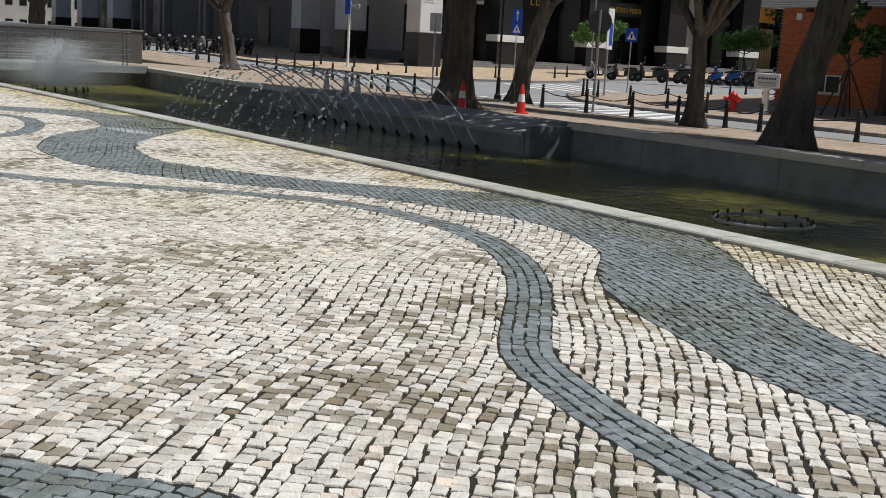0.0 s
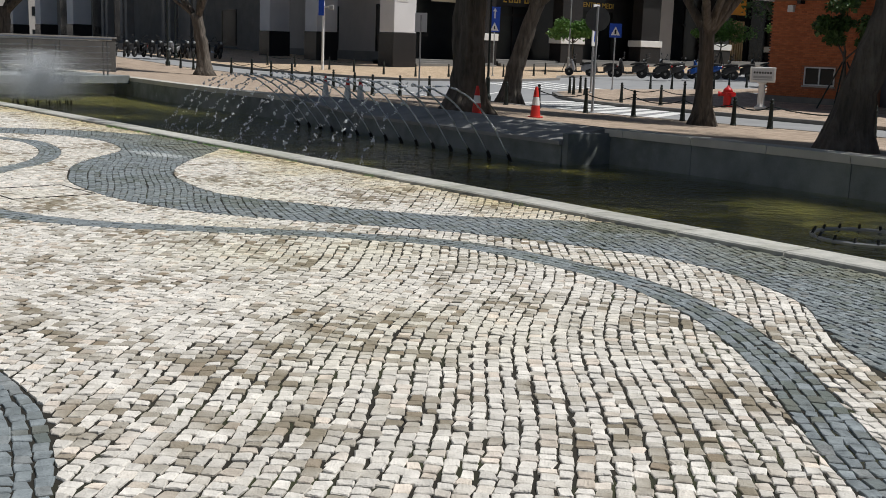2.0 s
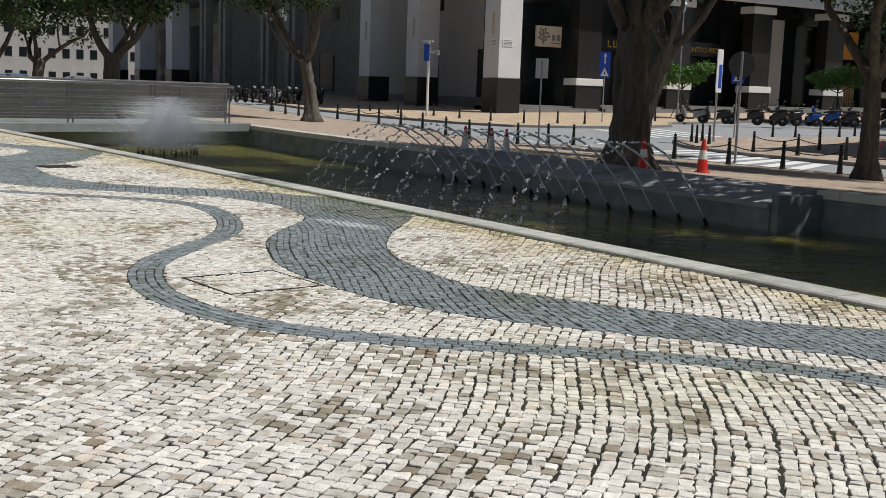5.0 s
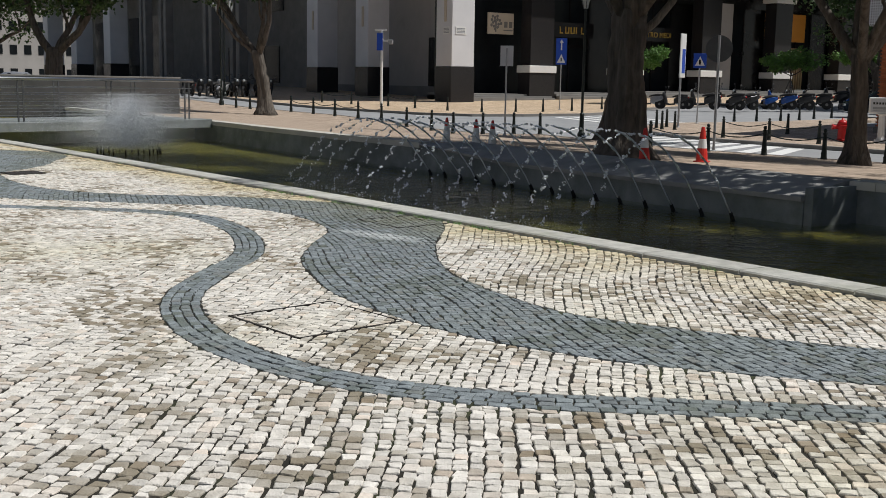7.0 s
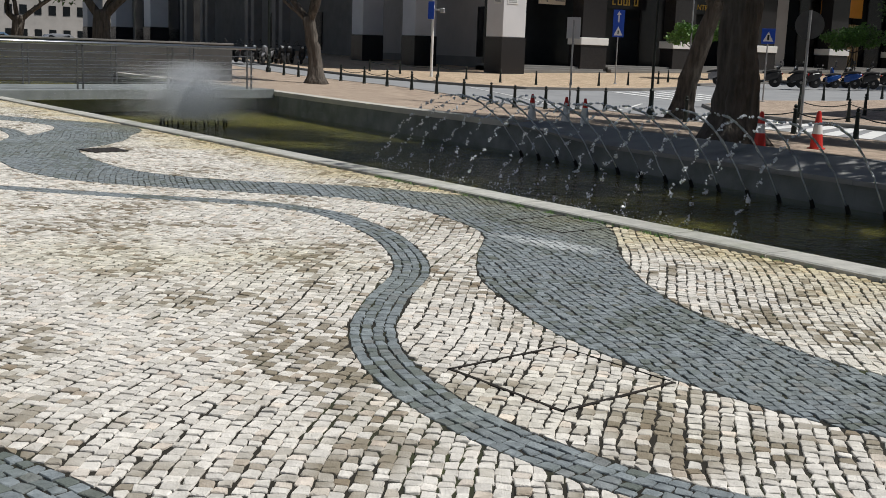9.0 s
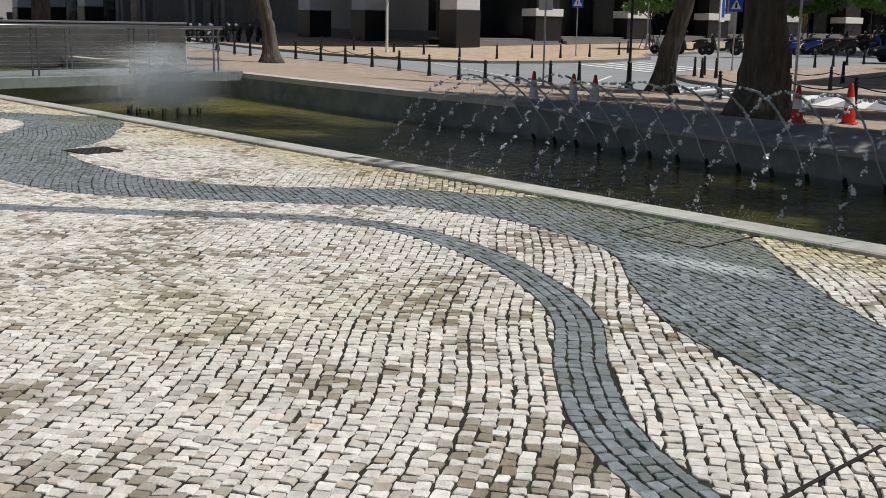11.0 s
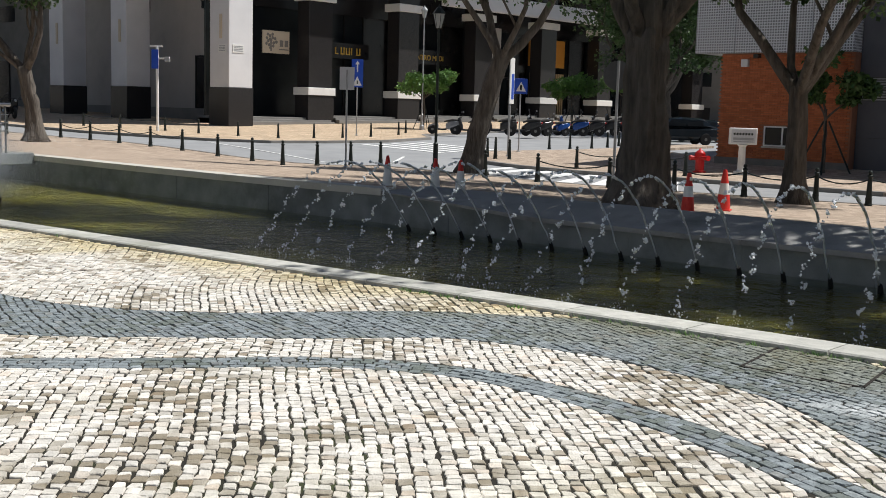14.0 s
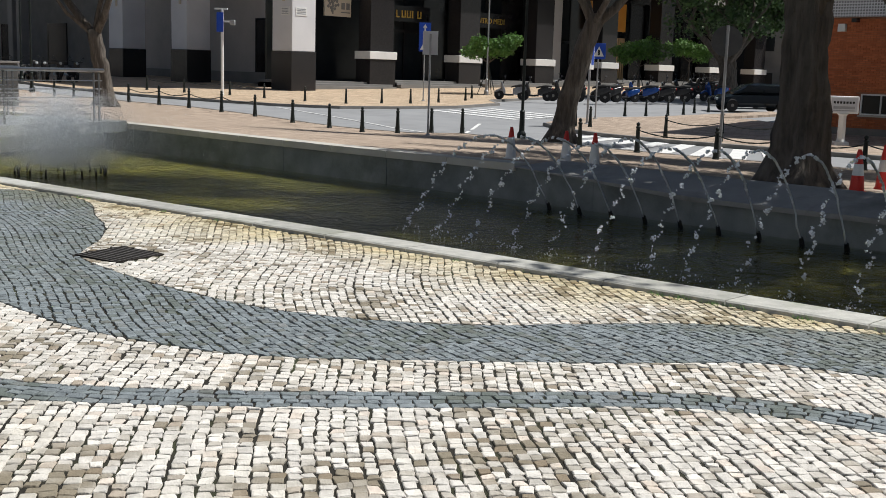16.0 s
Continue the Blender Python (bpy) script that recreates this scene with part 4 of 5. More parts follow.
    text_part("gilt_text", "CENTRO MEDI", 0.62, pose(67.6, 78.19, 5.75, 90, 0, 0), GOLD, f)
    o = part("shop_panel", abox(82.5, 78.9, 6.0, 88, 79.1, 8.6), OCHRE, b, "orange shop panel")
    for k in range(16):
        part("slat", abox(82.6 + 0.34 * k, 78.85, 0.9, 82.8 + 0.34 * k, 78.97, 5.4), WOOD, b)
    part("pier", abox(73.2, 77.6, 0.6, 76.6, 78.8, 9.0), BEIGE, b, "beige stone pier with a small tree emblem")


build_arcade()


def build_side_block():
    """Greyer neighbouring block with pale pillars farther up the street."""
    b = thing("grey_office_block", "shaded grey stone office block with pale pillars", "building")
    part("wall", abox(47.5, 146.5, 0, 49, 190, 12), GREYST, b)
    for y in (153.0, 170.0, 187.0):
        p = part("pillar", abox(42.0, y, 3.2, 44.4, y + 3.0, 12, bevel=0.05), PALEST, b, "pale clad pillar")
        part("pillar_base", abox(41.95, y - 0.05, 0, 44.45, y + 3.05, 3.195, bevel=0.02), BLACKST, p, "black granite pillar base")
    for y in (149, 158, 166, 175):
        part("window", abox(47.35, y, 1.2, 47.495, y + 4.5, 9.5), GLASS, b)
    part("storey", abox(41.5, 146, 12.002, 80, 192, 24), GREYST, b)


def build_far_house(x, y, w_, h_, turn, material, label, floors):
    b = thing("apartment_building", label, "building", at=pose(x, y, 0, 0, 0, turn))
    part("wall", abox(-w_ / 2, 0, -0.5, w_ / 2, 14, h_), material, b)
    part("roof", abox(-w_ / 2 - 0.4, -0.4, h_ + 0.002, w_ / 2 + 0.4, 14.4, h_ + 0.6), GREYST, b)
    n = int(w_ / 2.4)
    for f in range(floors):
        z = h_ * (f + 0.25) / floors
        for i in range(n):
            xx = -w_ / 2 + (i + 0.25) * w_ / n
            part("window", abox(xx, -0.06, z, xx + w_ / n * 0.5, -0.003, z + h_ / floors * 0.4), GLASS, b)


build_side_block()
build_far_house(24, 205, 104, 24, 6, BEIGE, "beige distant apartment block with rows of windows", 6)
build_far_house(-52, 170, 46, 18, 24, CREAM, "cream distant apartment block with rows of windows", 5)
# three unseen blocks added behind the viewpoint to darken reflections and sky fill
build_far_house(-48, 20, 70, 24, -90, PALEST, "pale block added out of view for reflections", 7)
build_far_house(-50, 100, 60, 20, -75, CREAM, "cream block added out of view for reflections", 6)
build_far_house(10, -62, 90, 26, 180, GREYST, "grey block added out of view for reflections", 8)
build_far_house(118, 70, 40, 20, -60, GREYST, "grey distant building behind the trees", 5)


def build_brick_house():
    b = thing("brick_building", "orange brick kiosk building with white perforated panels", "building", at=pose(0, 0, -0.25))
    X, YN, YE = 41.6, 36.6, 30.9
    part("wall", abox(X + 0.05, YE, -0.3, 58, YN - 0.05, 4.45), MORTAR, b)
    # overhanging panels
    for i, (y0, y1) in enumerate(((35.9, 37.7), (32.6, 35.87), (YE, 32.57))):
        part("panel", abox(X - 0.25, y0, 4.46, X - 0.05, y1, 9.5, bevel=0.01), PANEL, b, "white perforated metal panel" if i == 0 else "")
    part("upper_storey", abox(X - 0.045, YE, 4.455, 58, YN + 0.9, 9.45), PANEL, b)
    part("plinth", abox(X - 0.1, YE, -1.0, X + 0.049, YN, 0.16), KERB, b)
    for y in (32.9,):
        win = part("window", abox(X - 0.02, y, 0.75, X + 0.08, y + 1.5, 1.45), GLASS, b, "small white-framed window")
        for a in ((y - 0.06, 0.69, y, 1.51), (y + 1.5, 0.69, y + 1.56, 1.51), (y, 0.69, y + 1.5, 0.748), (y, 1.452, y + 1.5, 1.51), (y + 0.72, 0.75, y + 0.78, 1.45)):
            part("frame_bar", abox(X - 0.06, a[0], a[1], X - 0.022, a[2], a[3]), WHITE, win)
        part("sill", abox(X - 0.14, y - 0.1, 0.62, X - 0.022, y + 1.6, 0.685), CONC_L, win)
    part("junction_box", abox(X - 0.16, YN - 1.3, 3.9, X - 0.003, YN - 1.0, 4.2), WHITE, b)
    part("spot_lamp", abox(X - 0.3, YN - 1.8, 4.25, X - 0.003, YN - 1.6, 4.4), BLACKST, b)
    # brick courses on the street face
    v, f = [], []
    F0 = ((0, 1, 2, 3), (4, 5, 1, 0), (5, 6, 2, 1), (6, 7, 3, 2), (7, 4, 0, 3))
    z, row = 0.17, 0
    while z < 4.36:
        y = YN - 0.01 - (0.12 if row % 2 else 0)
        while y > YE + 0.24:
            y0, y1 = y - 0.228, y
            hit = any(y0 < w_ + 1.6 and y1 > w_ - 0.1 and 0.6 < z + 0.06 and z < 1.52 for w_ in (32.9,))
            if not hit:
                k = len(v)
                xo = X + rng.uniform(0, 0.004)
                v += [(xo, y0, z), (xo, y0, z + 0.063), (xo, y1, z + 0.063), (xo, y1, z), (X + 0.06, y0, z), (X + 0.06, y0, z + 0.063), (X + 0.06, y1, z + 0.063), (X + 0.06, y1, z)]
                f += [tuple(k + i for i in q) for q in F0]
            y -= 0.24
        z += 0.074
        row += 1
    ob = new("brickwork", quick_mesh("brickwork", v, f, BRICK_I))
    ob.parent = b
    tagged(ob, "orange facing bricks in running bond", kind="stuff")


BRICK_I = mat("orange_bricks", (0.46, 0.135, 0.055), (0.57, 0.185, 0.08), 5.0, 0.85, vary=0.25, island=True)
build_brick_house()


def build_grey_annex():
    """Dark clad annex with panel joints, louvres and a wall lamp."""
    b = thing("grey_annex", "dark grey clad annex building with a louvred vent", "building", at=pose(0, 0, -0.25))
    X, Y1 = 42.1, 30.88
    part("wall", abox(X + 0.06, -14, -0.8, 58, Y1, 9.4), DKWALL, b)
    for k in range(14):
        y1 = Y1 - 0.01 - 2.2 * k
        for z0, z1 in ((-0.7, 1.15), (1.17, 2.58), (3.52, 6.2), (6.22, 9.35)):
            part("cladding_panel", abox(X, y1 - 2.18, z0, X + 0.055, y1, z1), ANNEX, b)
        for s in range(9):
            z = 2.62 + 0.1 * s
            part("louvre", abox(X, y1 - 2.15, z, X + 0.055, y1 - 0.03, z + 0.055), GREY, b)
    lamp = part("wall_lamp", abox(X - 0.5, 29.2, 6.0, X - 0.003, 29.35, 6.12, bevel=0.02), WHITE, b, "white bracket lamp")
    part("lamp_head", abox(X - 0.6, 28.9, 5.75, X - 0.15, 29.65, 5.97, bevel=0.05), WHITE, lamp)


ANNEX = mat("dark_blue_grey_cladding", (0.075, 0.078, 0.095), (0.12, 0.123, 0.14), 1.2, 0.6, bump=0.03, stain=(0.06, 0.06, 0.07), stain_scale=0.6)
build_grey_annex()


# ---- trees ----
def leaf_cloud(centres, count, size, seed, flat=0.6):
    """Crown of small folded leaves in clumps round the limb ends."""
    r = np.random.default_rng(seed)
    c = np.array([(a[0], a[1], a[2], a[3]) for a in centres])
    pick = r.integers(0, len(c), count)
    d = r.normal(0, 1, (count, 3))
    d /= np.linalg.norm(d, axis=1)[:, None] + 1e-9
    rad = c[pick, 3] * r.uniform(0.25, 1.0, count) ** 0.6
    p = c[pick, :3] + d * rad[:, None] * np.array([1, 1, flat])
    ax = r.normal(0, 1, (count, 3)) + np.array([0, 0, -0.3])
    ax /= np.linalg.norm(ax, axis=1)[:, None]
    nrm = r.normal(0, 0.6, (count, 3)) + np.array([0, 0, 1.0])
    sd = np.cross(ax, nrm)
    sd /= np.linalg.norm(sd, axis=1)[:, None] + 1e-9
    L = size * r.uniform(0.7, 1.4, count)[:, None]
    W = L * 0.42
    fold = np.cross(sd, ax) * W * 0.35
    V = np.stack([p, p + ax * L * 0.5 + sd * W + fold, p + ax * L, p + ax * L * 0.5 - sd * W + fold], 1).reshape(-1, 3)
    k = np.arange(count)[:, None] * 4
    F = np.concatenate([k + np.array([[0, 1, 2]]), k + np.array([[0, 2, 3]])], 1).reshape(-1, 3)
    return V, F


def grow(bm, rnd, p, d, length, r, depth, ends):
    """Bent limb with side limbs; collects the ends."""
    pts, rr = [p.copy()], [r]
    n = 4
    for i in range(n):
        d = (d + Vector((rnd.gauss(0, 0.16), rnd.gauss(0, 0.16), rnd.gauss(0.05, 0.10)))).normalized()
        p = p + d * (length / n)
        pts.append(p.copy())
        rr.append(r * (1 - 0.45 * (i + 1) / n))
    tube(pts, rr, 8 if r > 0.06 else 5, bm, 0.12, rnd.uniform(0, 6))
    ends.append((pts[-1], r))
    if depth == 0:
        return
    for k in range(rnd.choice((2, 3))):
        a = rnd.uniform(0, 6.28)
        side = Vector((math.cos(a), math.sin(a), rnd.uniform(0.1, 0.6)))
        q = pts[-1] if k < 2 else pts[2]
        grow(bm, rnd, q, (d * 0.75 + side * 0.75).normalized(), length * rnd.uniform(0.6, 0.8), rr[-1] * 0.75, depth - 1, ends)


def tree(x, y, z, trunk, r0, limbs, seed, leaves, leaf_size, crown, label, mat_leaf=None, clump=0.9, depth=2, flute=0.14, roots=1.9, name="street_tree"):
    """trunk: points (dx, dy, h) up to the fork; limbs: (direction, length, radius) from the fork."""
    rnd = random.Random(seed)
    t = thing(name, label, "tree", at=pose(x, y, z))
    pts, rad = [], []
    tot = len(trunk)
    for i in range(1, tot):
        a, b = Vector(trunk[i - 1]), Vector(trunk[i])
        for k in range(6):
            s = k / 6
            pts.append(a.lerp(b, s) + Vector((rnd.gauss(0, 0.012), rnd.gauss(0, 0.012), 0)))
    pts.append(Vector(trunk[-1]))
    for p in pts:
        h = p.z
        rad.append(r0 * (1 + (roots - 1) * math.exp(-max(h, 0) / 0.32)) * (1 - 0.16 * h / max(trunk[-1][2], 1)) * rnd.uniform(0.96, 1.04))
    part("trunk", tube([Vector((0, 0, -0.25)) + pts[0] * 0] + pts[1:], [rad[0] * 1.1] + rad[1:], 26, None, flute, seed), BARK, t, smooth=True)
    ends = []
    for d, ln, r, *low in limbs:
        bm = bmesh.new()
        down = low[0] if low else 0.25
        grow(bm, rnd, next(p for p in reversed(pts) if p.z <= trunk[-1][2] - down + 0.01), Vector(d).normalized(), ln, r, depth, ends)
        part("limb", bm, BARK, t, smooth=True)
    cs = [(*e, clump * rnd.uniform(0.6, 1.2)) for e, r in ends if e.z > crown]
    if cs and leaves:
        V, F = leaf_cloud(cs, leaves, leaf_size, seed)
        ob = new("crown", quick_mesh("crown", V, F, mat_leaf or LEAF))
        ob.parent = t
        tagged(ob, "many small glossy green leaves")
    return t

fig = "old fig tree with fluted grey trunk and dark green crown"
tree(16.0, 24.1, -0.03, [(0, 0, 0), (0.02, -0.02, 1.2), (0.0, 0, 2.2), (0.05, 0.0, 3.0)], 0.38, [((-0.42, 0.42, 1.0), 4.0, 0.14, 0.5), ((0.06, 0.1, 1.0), 3.6, 0.3), ((0.32, -0.34, 1.1), 4.0, 0.17, 1.4), ((0.2, -0.9, 0.9), 3.6, 0.14), ((-0.9, -0.2, 0.8), 3.4, 0.14), ((0.9, -0.25, 0.75), 5.2, 0.16), ((0.75, 0.7, 0.8), 5.0, 0.15), ((0.5, -0.9, 0.8), 5.2, 0.15)], 3, 38000, 0.17, 5.2, "large fig tree with fluted grey trunk on the promenade", clump=1.5, depth=3, flute=0.26, roots=1.9)
tree(28.55, 39.0, -0.55, [(0, 0, 0), (0.15, -0.15, 1.3), (0.5, -0.45, 3.0), (0.75, -0.75, 4.2)], 0.34, [((0.2, 0.5, 1.0), 3.6, 0.17), ((0.8, -0.5, 1.0), 3.8, 0.18), ((-0.6, 0.2, 1.0), 3.4, 0.14), ((-0.3, -0.8, 0.9), 3.4, 0.12)], 7, 20000, 0.17, 5.6, "leaning fig tree with dark rough trunk", clump=1.5, depth=3, flute=0.18)
tree(26.1, 25.9, -0.5, [(0, 0, 0), (0.03, 0.02, 1.4), (0.0, 0.05, 2.9)], 0.25, [((-0.5, 0.7, 0.9), 3.6, 0.16), ((0.5, -0.3, 1.0), 3.6, 0.17), ((-0.2, -0.6, 1.0), 3.4, 0.14), ((0.3, 0.6, 1.0), 3.2, 0.12), ((0.2, -0.9, 1.0), 4.8, 0.14), ((-0.6, -0.8, 1.1), 4.8, 0.14)], 11, 30000, 0.17, 3.3, fig, clump=1.4, depth=3, flute=0.18)
tree(15.9, 13.3, 0.03, [(0, 0, 0), (0.1, -0.12, 1.0), (0.35, -0.38, 2.2), (0.6, -0.62, 3.4)], 0.29, [((0.1, 0.8, 0.9), 3.6, 0.2), ((0.8, -0.5, 1.0), 3.8, 0.2), ((-0.5, 0.0, 1.0), 3.4, 0.16), ((-0.3, -0.9, 0.9), 3.4, 0.14), ((0.9, 0.4, 0.8), 5.4, 0.18), ((0.95, -0.3, 0.8), 5.4, 0.17), ((0.3, 0.9, 0.9), 4.8, 0.15)], 13, 44000, 0.17, 4.0, "leaning fig tree with thick buttressed trunk", clump=1.5, depth=3, roots=1.7, flute=0.2)
# extra tree out of view, added so its crown shades the promenade
tree(18.5, 3.5, -0.1, [(0, 0, 0), (0.1, 0.1, 1.4), (0.2, 0.2, 3.2)], 0.4, [((0.5, 0.8, 0.9), 3.8, 0.2), ((0.8, -0.5, 1.0), 3.8, 0.2), ((-0.7, 0.3, 1.0), 3.6, 0.18)], 37, 20000, 0.17, 4.4, fig, clump=1.5, depth=3)
tree(24.35, 62.2, -0.4, [(0, 0, 0), (-0.05, 0.05, 1.5), (-0.35, 0.3, 3.4)], 0.36, [((-0.6, 0.6, 1.0), 4.0, 0.2), ((0.7, -0.7, 1.1), 4.2, 0.18), ((0.1, -0.2, 1.0), 3.6, 0.14), ((-0.9, 0.3, 0.5), 3.2, 0.1)], 17, 20000, 0.18, 6.2, "fig tree with forked trunk and green crown", clump=1.5, depth=3)
tree(15.2, 70.5, 0.0, [(0, 0, 0), (0.1, 0, 1.6), (0.2, 0.1, 3.0)], 0.5, [((-0.7, 0.5, 0.8), 4.0, 0.25), ((0.7, -0.5, 0.9), 4.0, 0.25), ((0, 0, 1), 3.5, 0.2)], 19, 26000, 0.24, 3.8, fig, clump=2.1, depth=3)
tree(10.6, 85.0, 0.0, [(0, 0, 0), (0.1, 0, 1.4), (-0.3, 0.1, 2.6)], 0.45, [((-0.8, 0.5, 0.7), 4.0, 0.22), ((0.8, -0.4, 0.8), 4.0, 0.2), ((0, 0, 1), 3.5, 0.18)], 23, 14000, 0.26, 4.2, fig, clump=1.8, depth=3)
tree(14.8, 93.0, 0.1, [(0, 0, 0), (0.1, 0, 1.4), (0.3, 0.1, 2.8)], 0.45, [((-0.8, 0.5, 0.7), 4.0, 0.22), ((0.8, -0.4, 0.8), 4.0, 0.2), ((0, 0, 1), 3.5, 0.18)], 27, 14000, 0.26, 4.0, fig, clump=1.8, depth=3)
tree(70.0, 57.0, 0.4, [(0, 0, 0), (0.2, 0.1, 1.4), (-0.2, 0.2, 2.8)], 0.55, [((-0.9, 0.5, 0.7), 4.2, 0.3), ((0.9, -0.5, 0.7), 4.2, 0.3), ((0.2, 0.1, 1), 3.6, 0.26), ((-0.3, -0.8, 0.8), 4.0, 0.25)], 29, 22000, 0.26, 3.6, "broad dark fig tree shading the parked cars", clump=2.0, depth=3)
tree(86.0, 66.0, 0.8, [(0, 0, 0), (0.2, 0.1, 1.6), (0.1, 0.2, 3.0)], 0.5, [((-0.9, 0.5, 0.8), 4.2, 0.3), ((0.9, -0.5, 0.8), 4.2, 0.3), ((0.2, 0.1, 1), 3.4, 0.26)], 31, 18000, 0.28, 3.8, "broad dark fig tree shading the side street", clump=2.0, depth=3)
young = "young plaza tree with bright green crown and thin trunk"
for i, (x, y, h, cl) in enumerate(((55.6, 67.0, 2.9, 1.15), (66.5, 62.2, 2.9, 1.1), (80.0, 66.5, 3.0, 1.2))):
    t = tree(x, y, float(far_z(x, y)), [(0, 0, 0), (0.02, 0.02, 1.2), (0, 0.04, h - 0.3)], 0.055, [((0.7, -0.5, 0.45), 1.3, 0.04), ((-0.7, 0.5, 0.45), 1.3, 0.04), ((0.1, 0.6, 0.8), 1.0, 0.035), ((0, -0.6, 0.8), 1.0, 0.035)], 41 + i, 3600, 0.17, h - 0.35, young, LEAF_Y, cl * 0.72, 1, 0.0, 1.2, "young_tree")
    for a in (0.4, 2.5, 4.6):
        part("stake", tube([(0.75 * math.cos(a), 0.75 * math.sin(a), -0.05), (0.08 * math.cos(a), 0.08 * math.sin(a), 1.75)], [0.03, 0.03], 6), IRON, t, "dark green timber stake")


t = tree(39.8, 31.1, float(far_z(39.8, 31.1)), [(0, 0, 0), (0.03, 0.02, 1.3), (0, 0.05, 2.4)], 0.075, [((0.4, -0.5, 1.0), 1.1, 0.045), ((-0.5, 0.4, 0.9), 1.0, 0.045), ((0.1, 0.2, 1.0), 1.6, 0.05)], 47, 2600, 0.2, 2.3, "staked young tree with dark glossy crown beside the brick building", None, 0.6, 1, 0.0, 1.2, "young_tree")
for a in (0.4, 1.9, 3.5, 5.1):
    part("stake", tube([(1.0 * math.cos(a), 1.0 * math.sin(a), -0.05), (0.09 * math.cos(a), 0.09 * math.sin(a), 1.95)], [0.035, 0.035], 6), IRON, t, "dark green timber stake")

# ---- bollards and chains ----
def bollard(m, chain_h=None):
    t = thing("bollard", "dark green cast-iron bollard with a ball top", "bollard", "street bollards", at=m)
    part("base", lathe([(0.105, -0.06), (0.105, 0.03), (0.09, 0.06), (0.082, 0.16), (0.09, 0.17), (0.09, 0.2)], 12), IRON, t, smooth=False)
    part("shaft", lathe([(0.08, 0.2), (0.062, 0.55), (0.055, 0.74), (0.075, 0.76), (0.075, 0.79), (0.045, 0.81)], 12), IRON, t)
    part("finial", lathe([(0.03, 0.81), (0.055, 0.845), (0.06, 0.875), (0.045, 0.91), (0.012, 0.93)], 12), IRON, t, smooth=True)
    return t


ROW1 = [(27.36, 65.38), (27.64, 63.01), (27.73, 60.52), (27.75, 57.88), (27.59, 55.1), (27.16, 51.89), (26.89, 49.2), (26.51, 46.81), (27.39, 45.81), (28.68, 45.31), (29.4, 44.38), (26.71, 36.74), (26.47, 34.41), (26.5, 31.78), (27.07, 29.95), (27.3, 27.88), (27.58, 25.96), (27.67, 24.58), (28.16, 21.31), (28.63, 15.6), (26.47, 69.33), (26.29, 71.1), (26.65, 74.5)]
ROW2 = [(34.65, 76.06), (35.29, 72.91), (36.36, 69.77), (36.61, 66.76), (37.05, 63.63), (37.96, 61.24), (40.22, 60.87), (41.87, 60.3), (44.37, 60.59), (47.71, 61.62), (50.14, 63.39)]
ISLE = [(37.71, 45.96), (37.27, 45.12), (37.49, 44.49), (38.77, 46.36), (34.74, 38.86), (35.01, 36.67), (34.83, 34.09), (38.52, 38.7)]
BACK = [(46.32, 48.95), (47.7, 48.6), (49.41, 48.38), (51.11, 48.5), (52.98, 48.99), (54.79, 49.19)]
first = bollard(pose(ROW1[0][0], ROW1[0][1], float(prom_z(*ROW1[0]))))
for i, (x, y) in enumerate(ROW1[1:]):
    copy_thing(first, pose(x, y, float(prom_z(x, y))) @ Matrix.Scale(1.02 if i < 10 else 0.98, 4))
for x, y in ROW2 + ISLE + BACK:
    copy_thing(first, at_far(x, y) @ Matrix.Scale(0.96 if y < 47.2 else 0.88, 4))


def chain(a, b, z0, sag=0.16):
    """Hanging chain of linked oval rings."""
    t = thing("chain", "dark iron chain slung between two bollards", "chain", "street chains")
    a, b = Vector(a), Vector(b)
    n = int((b - a).length / 0.16)
    bm = bmesh.new()
    for i in range(n):
        s, s2 = i / n, (i + 1) / n
        p, q = a.lerp(b, s), a.lerp(b, s2)
        p.z -= sag * 4 * s * (1 - s)
        q.z -= sag * 4 * s2 * (1 - s2)
        d = (q - p) * 0.12
        tube([p - d, q + d], [0.016 + 0.005 * (i % 2), 0.016 + 0.005 * (i % 2)], 5, bm)
    part("strand", bm, IRON, t)


def chains(line, zf):
    for (ax, ay), (bx, by) in zip(line, line[1:]):
        if math.hypot(ax - bx, ay - by) < 5:
            chain((ax, ay, float(zf(ax, ay)) + 0.68), (bx, by, float(zf(bx, by)) + 0.68), 0)


chains(ROW1[12:19], prom_z)
chains([ISLE[4], ISLE[5], ISLE[6], ISLE[7]], far_z)
chains(ROW2[:4], far_z)
chains(ROW1[:5], prom_z)


SMALL_CONES = ((14.85, 29.25, 10), (14.8, 27.9, 35), (14.85, 27.3, 70))
# ---- traffic cones, hydrant, sign plinth ----
def cone(m, label):
    t = thing("traffic_cone", label, "traffic cone", "traffic cones", at=m)
    part("base", abox(-0.14, -0.14, 0, 0.14, 0.14, 0.035, bevel=0.012), ORANGE, t)
    part("body", lathe([(0.125, 0.035), (0.112, 0.2), (0.1, 0.3)], 16), ORANGE, t)
    part("white_band", lathe([(0.1, 0.301), (0.076, 0.5)], 16), WHITE, t, "white reflective band")
    part("tip", lathe([(0.075, 0.501), (0.04, 0.72), (0.03, 0.75)], 16), ORANGE, t)
    return t


c0 = cone(pose(17.44, 23.23, float(prom_z(17.44, 23.23)), 0, 0, 20), "tall red and white plastic traffic cone")
copy_thing(c0, pose(15.34, 22.75, float(prom_z(15.34, 22.75)), 0, 0, 50) @ Matrix.Scale(0.87, 4))
for x, y, rz in SMALL_CONES:
    t = cone(pose(x, y, float(prom_z(x, y)), 0, 0, rz) @ Matrix.Diagonal((0.8, 0.8, 0.8, 1)), "small red and white plastic traffic cone")
    for o in t.children:
        if o.name.startswith(("body", "base")):
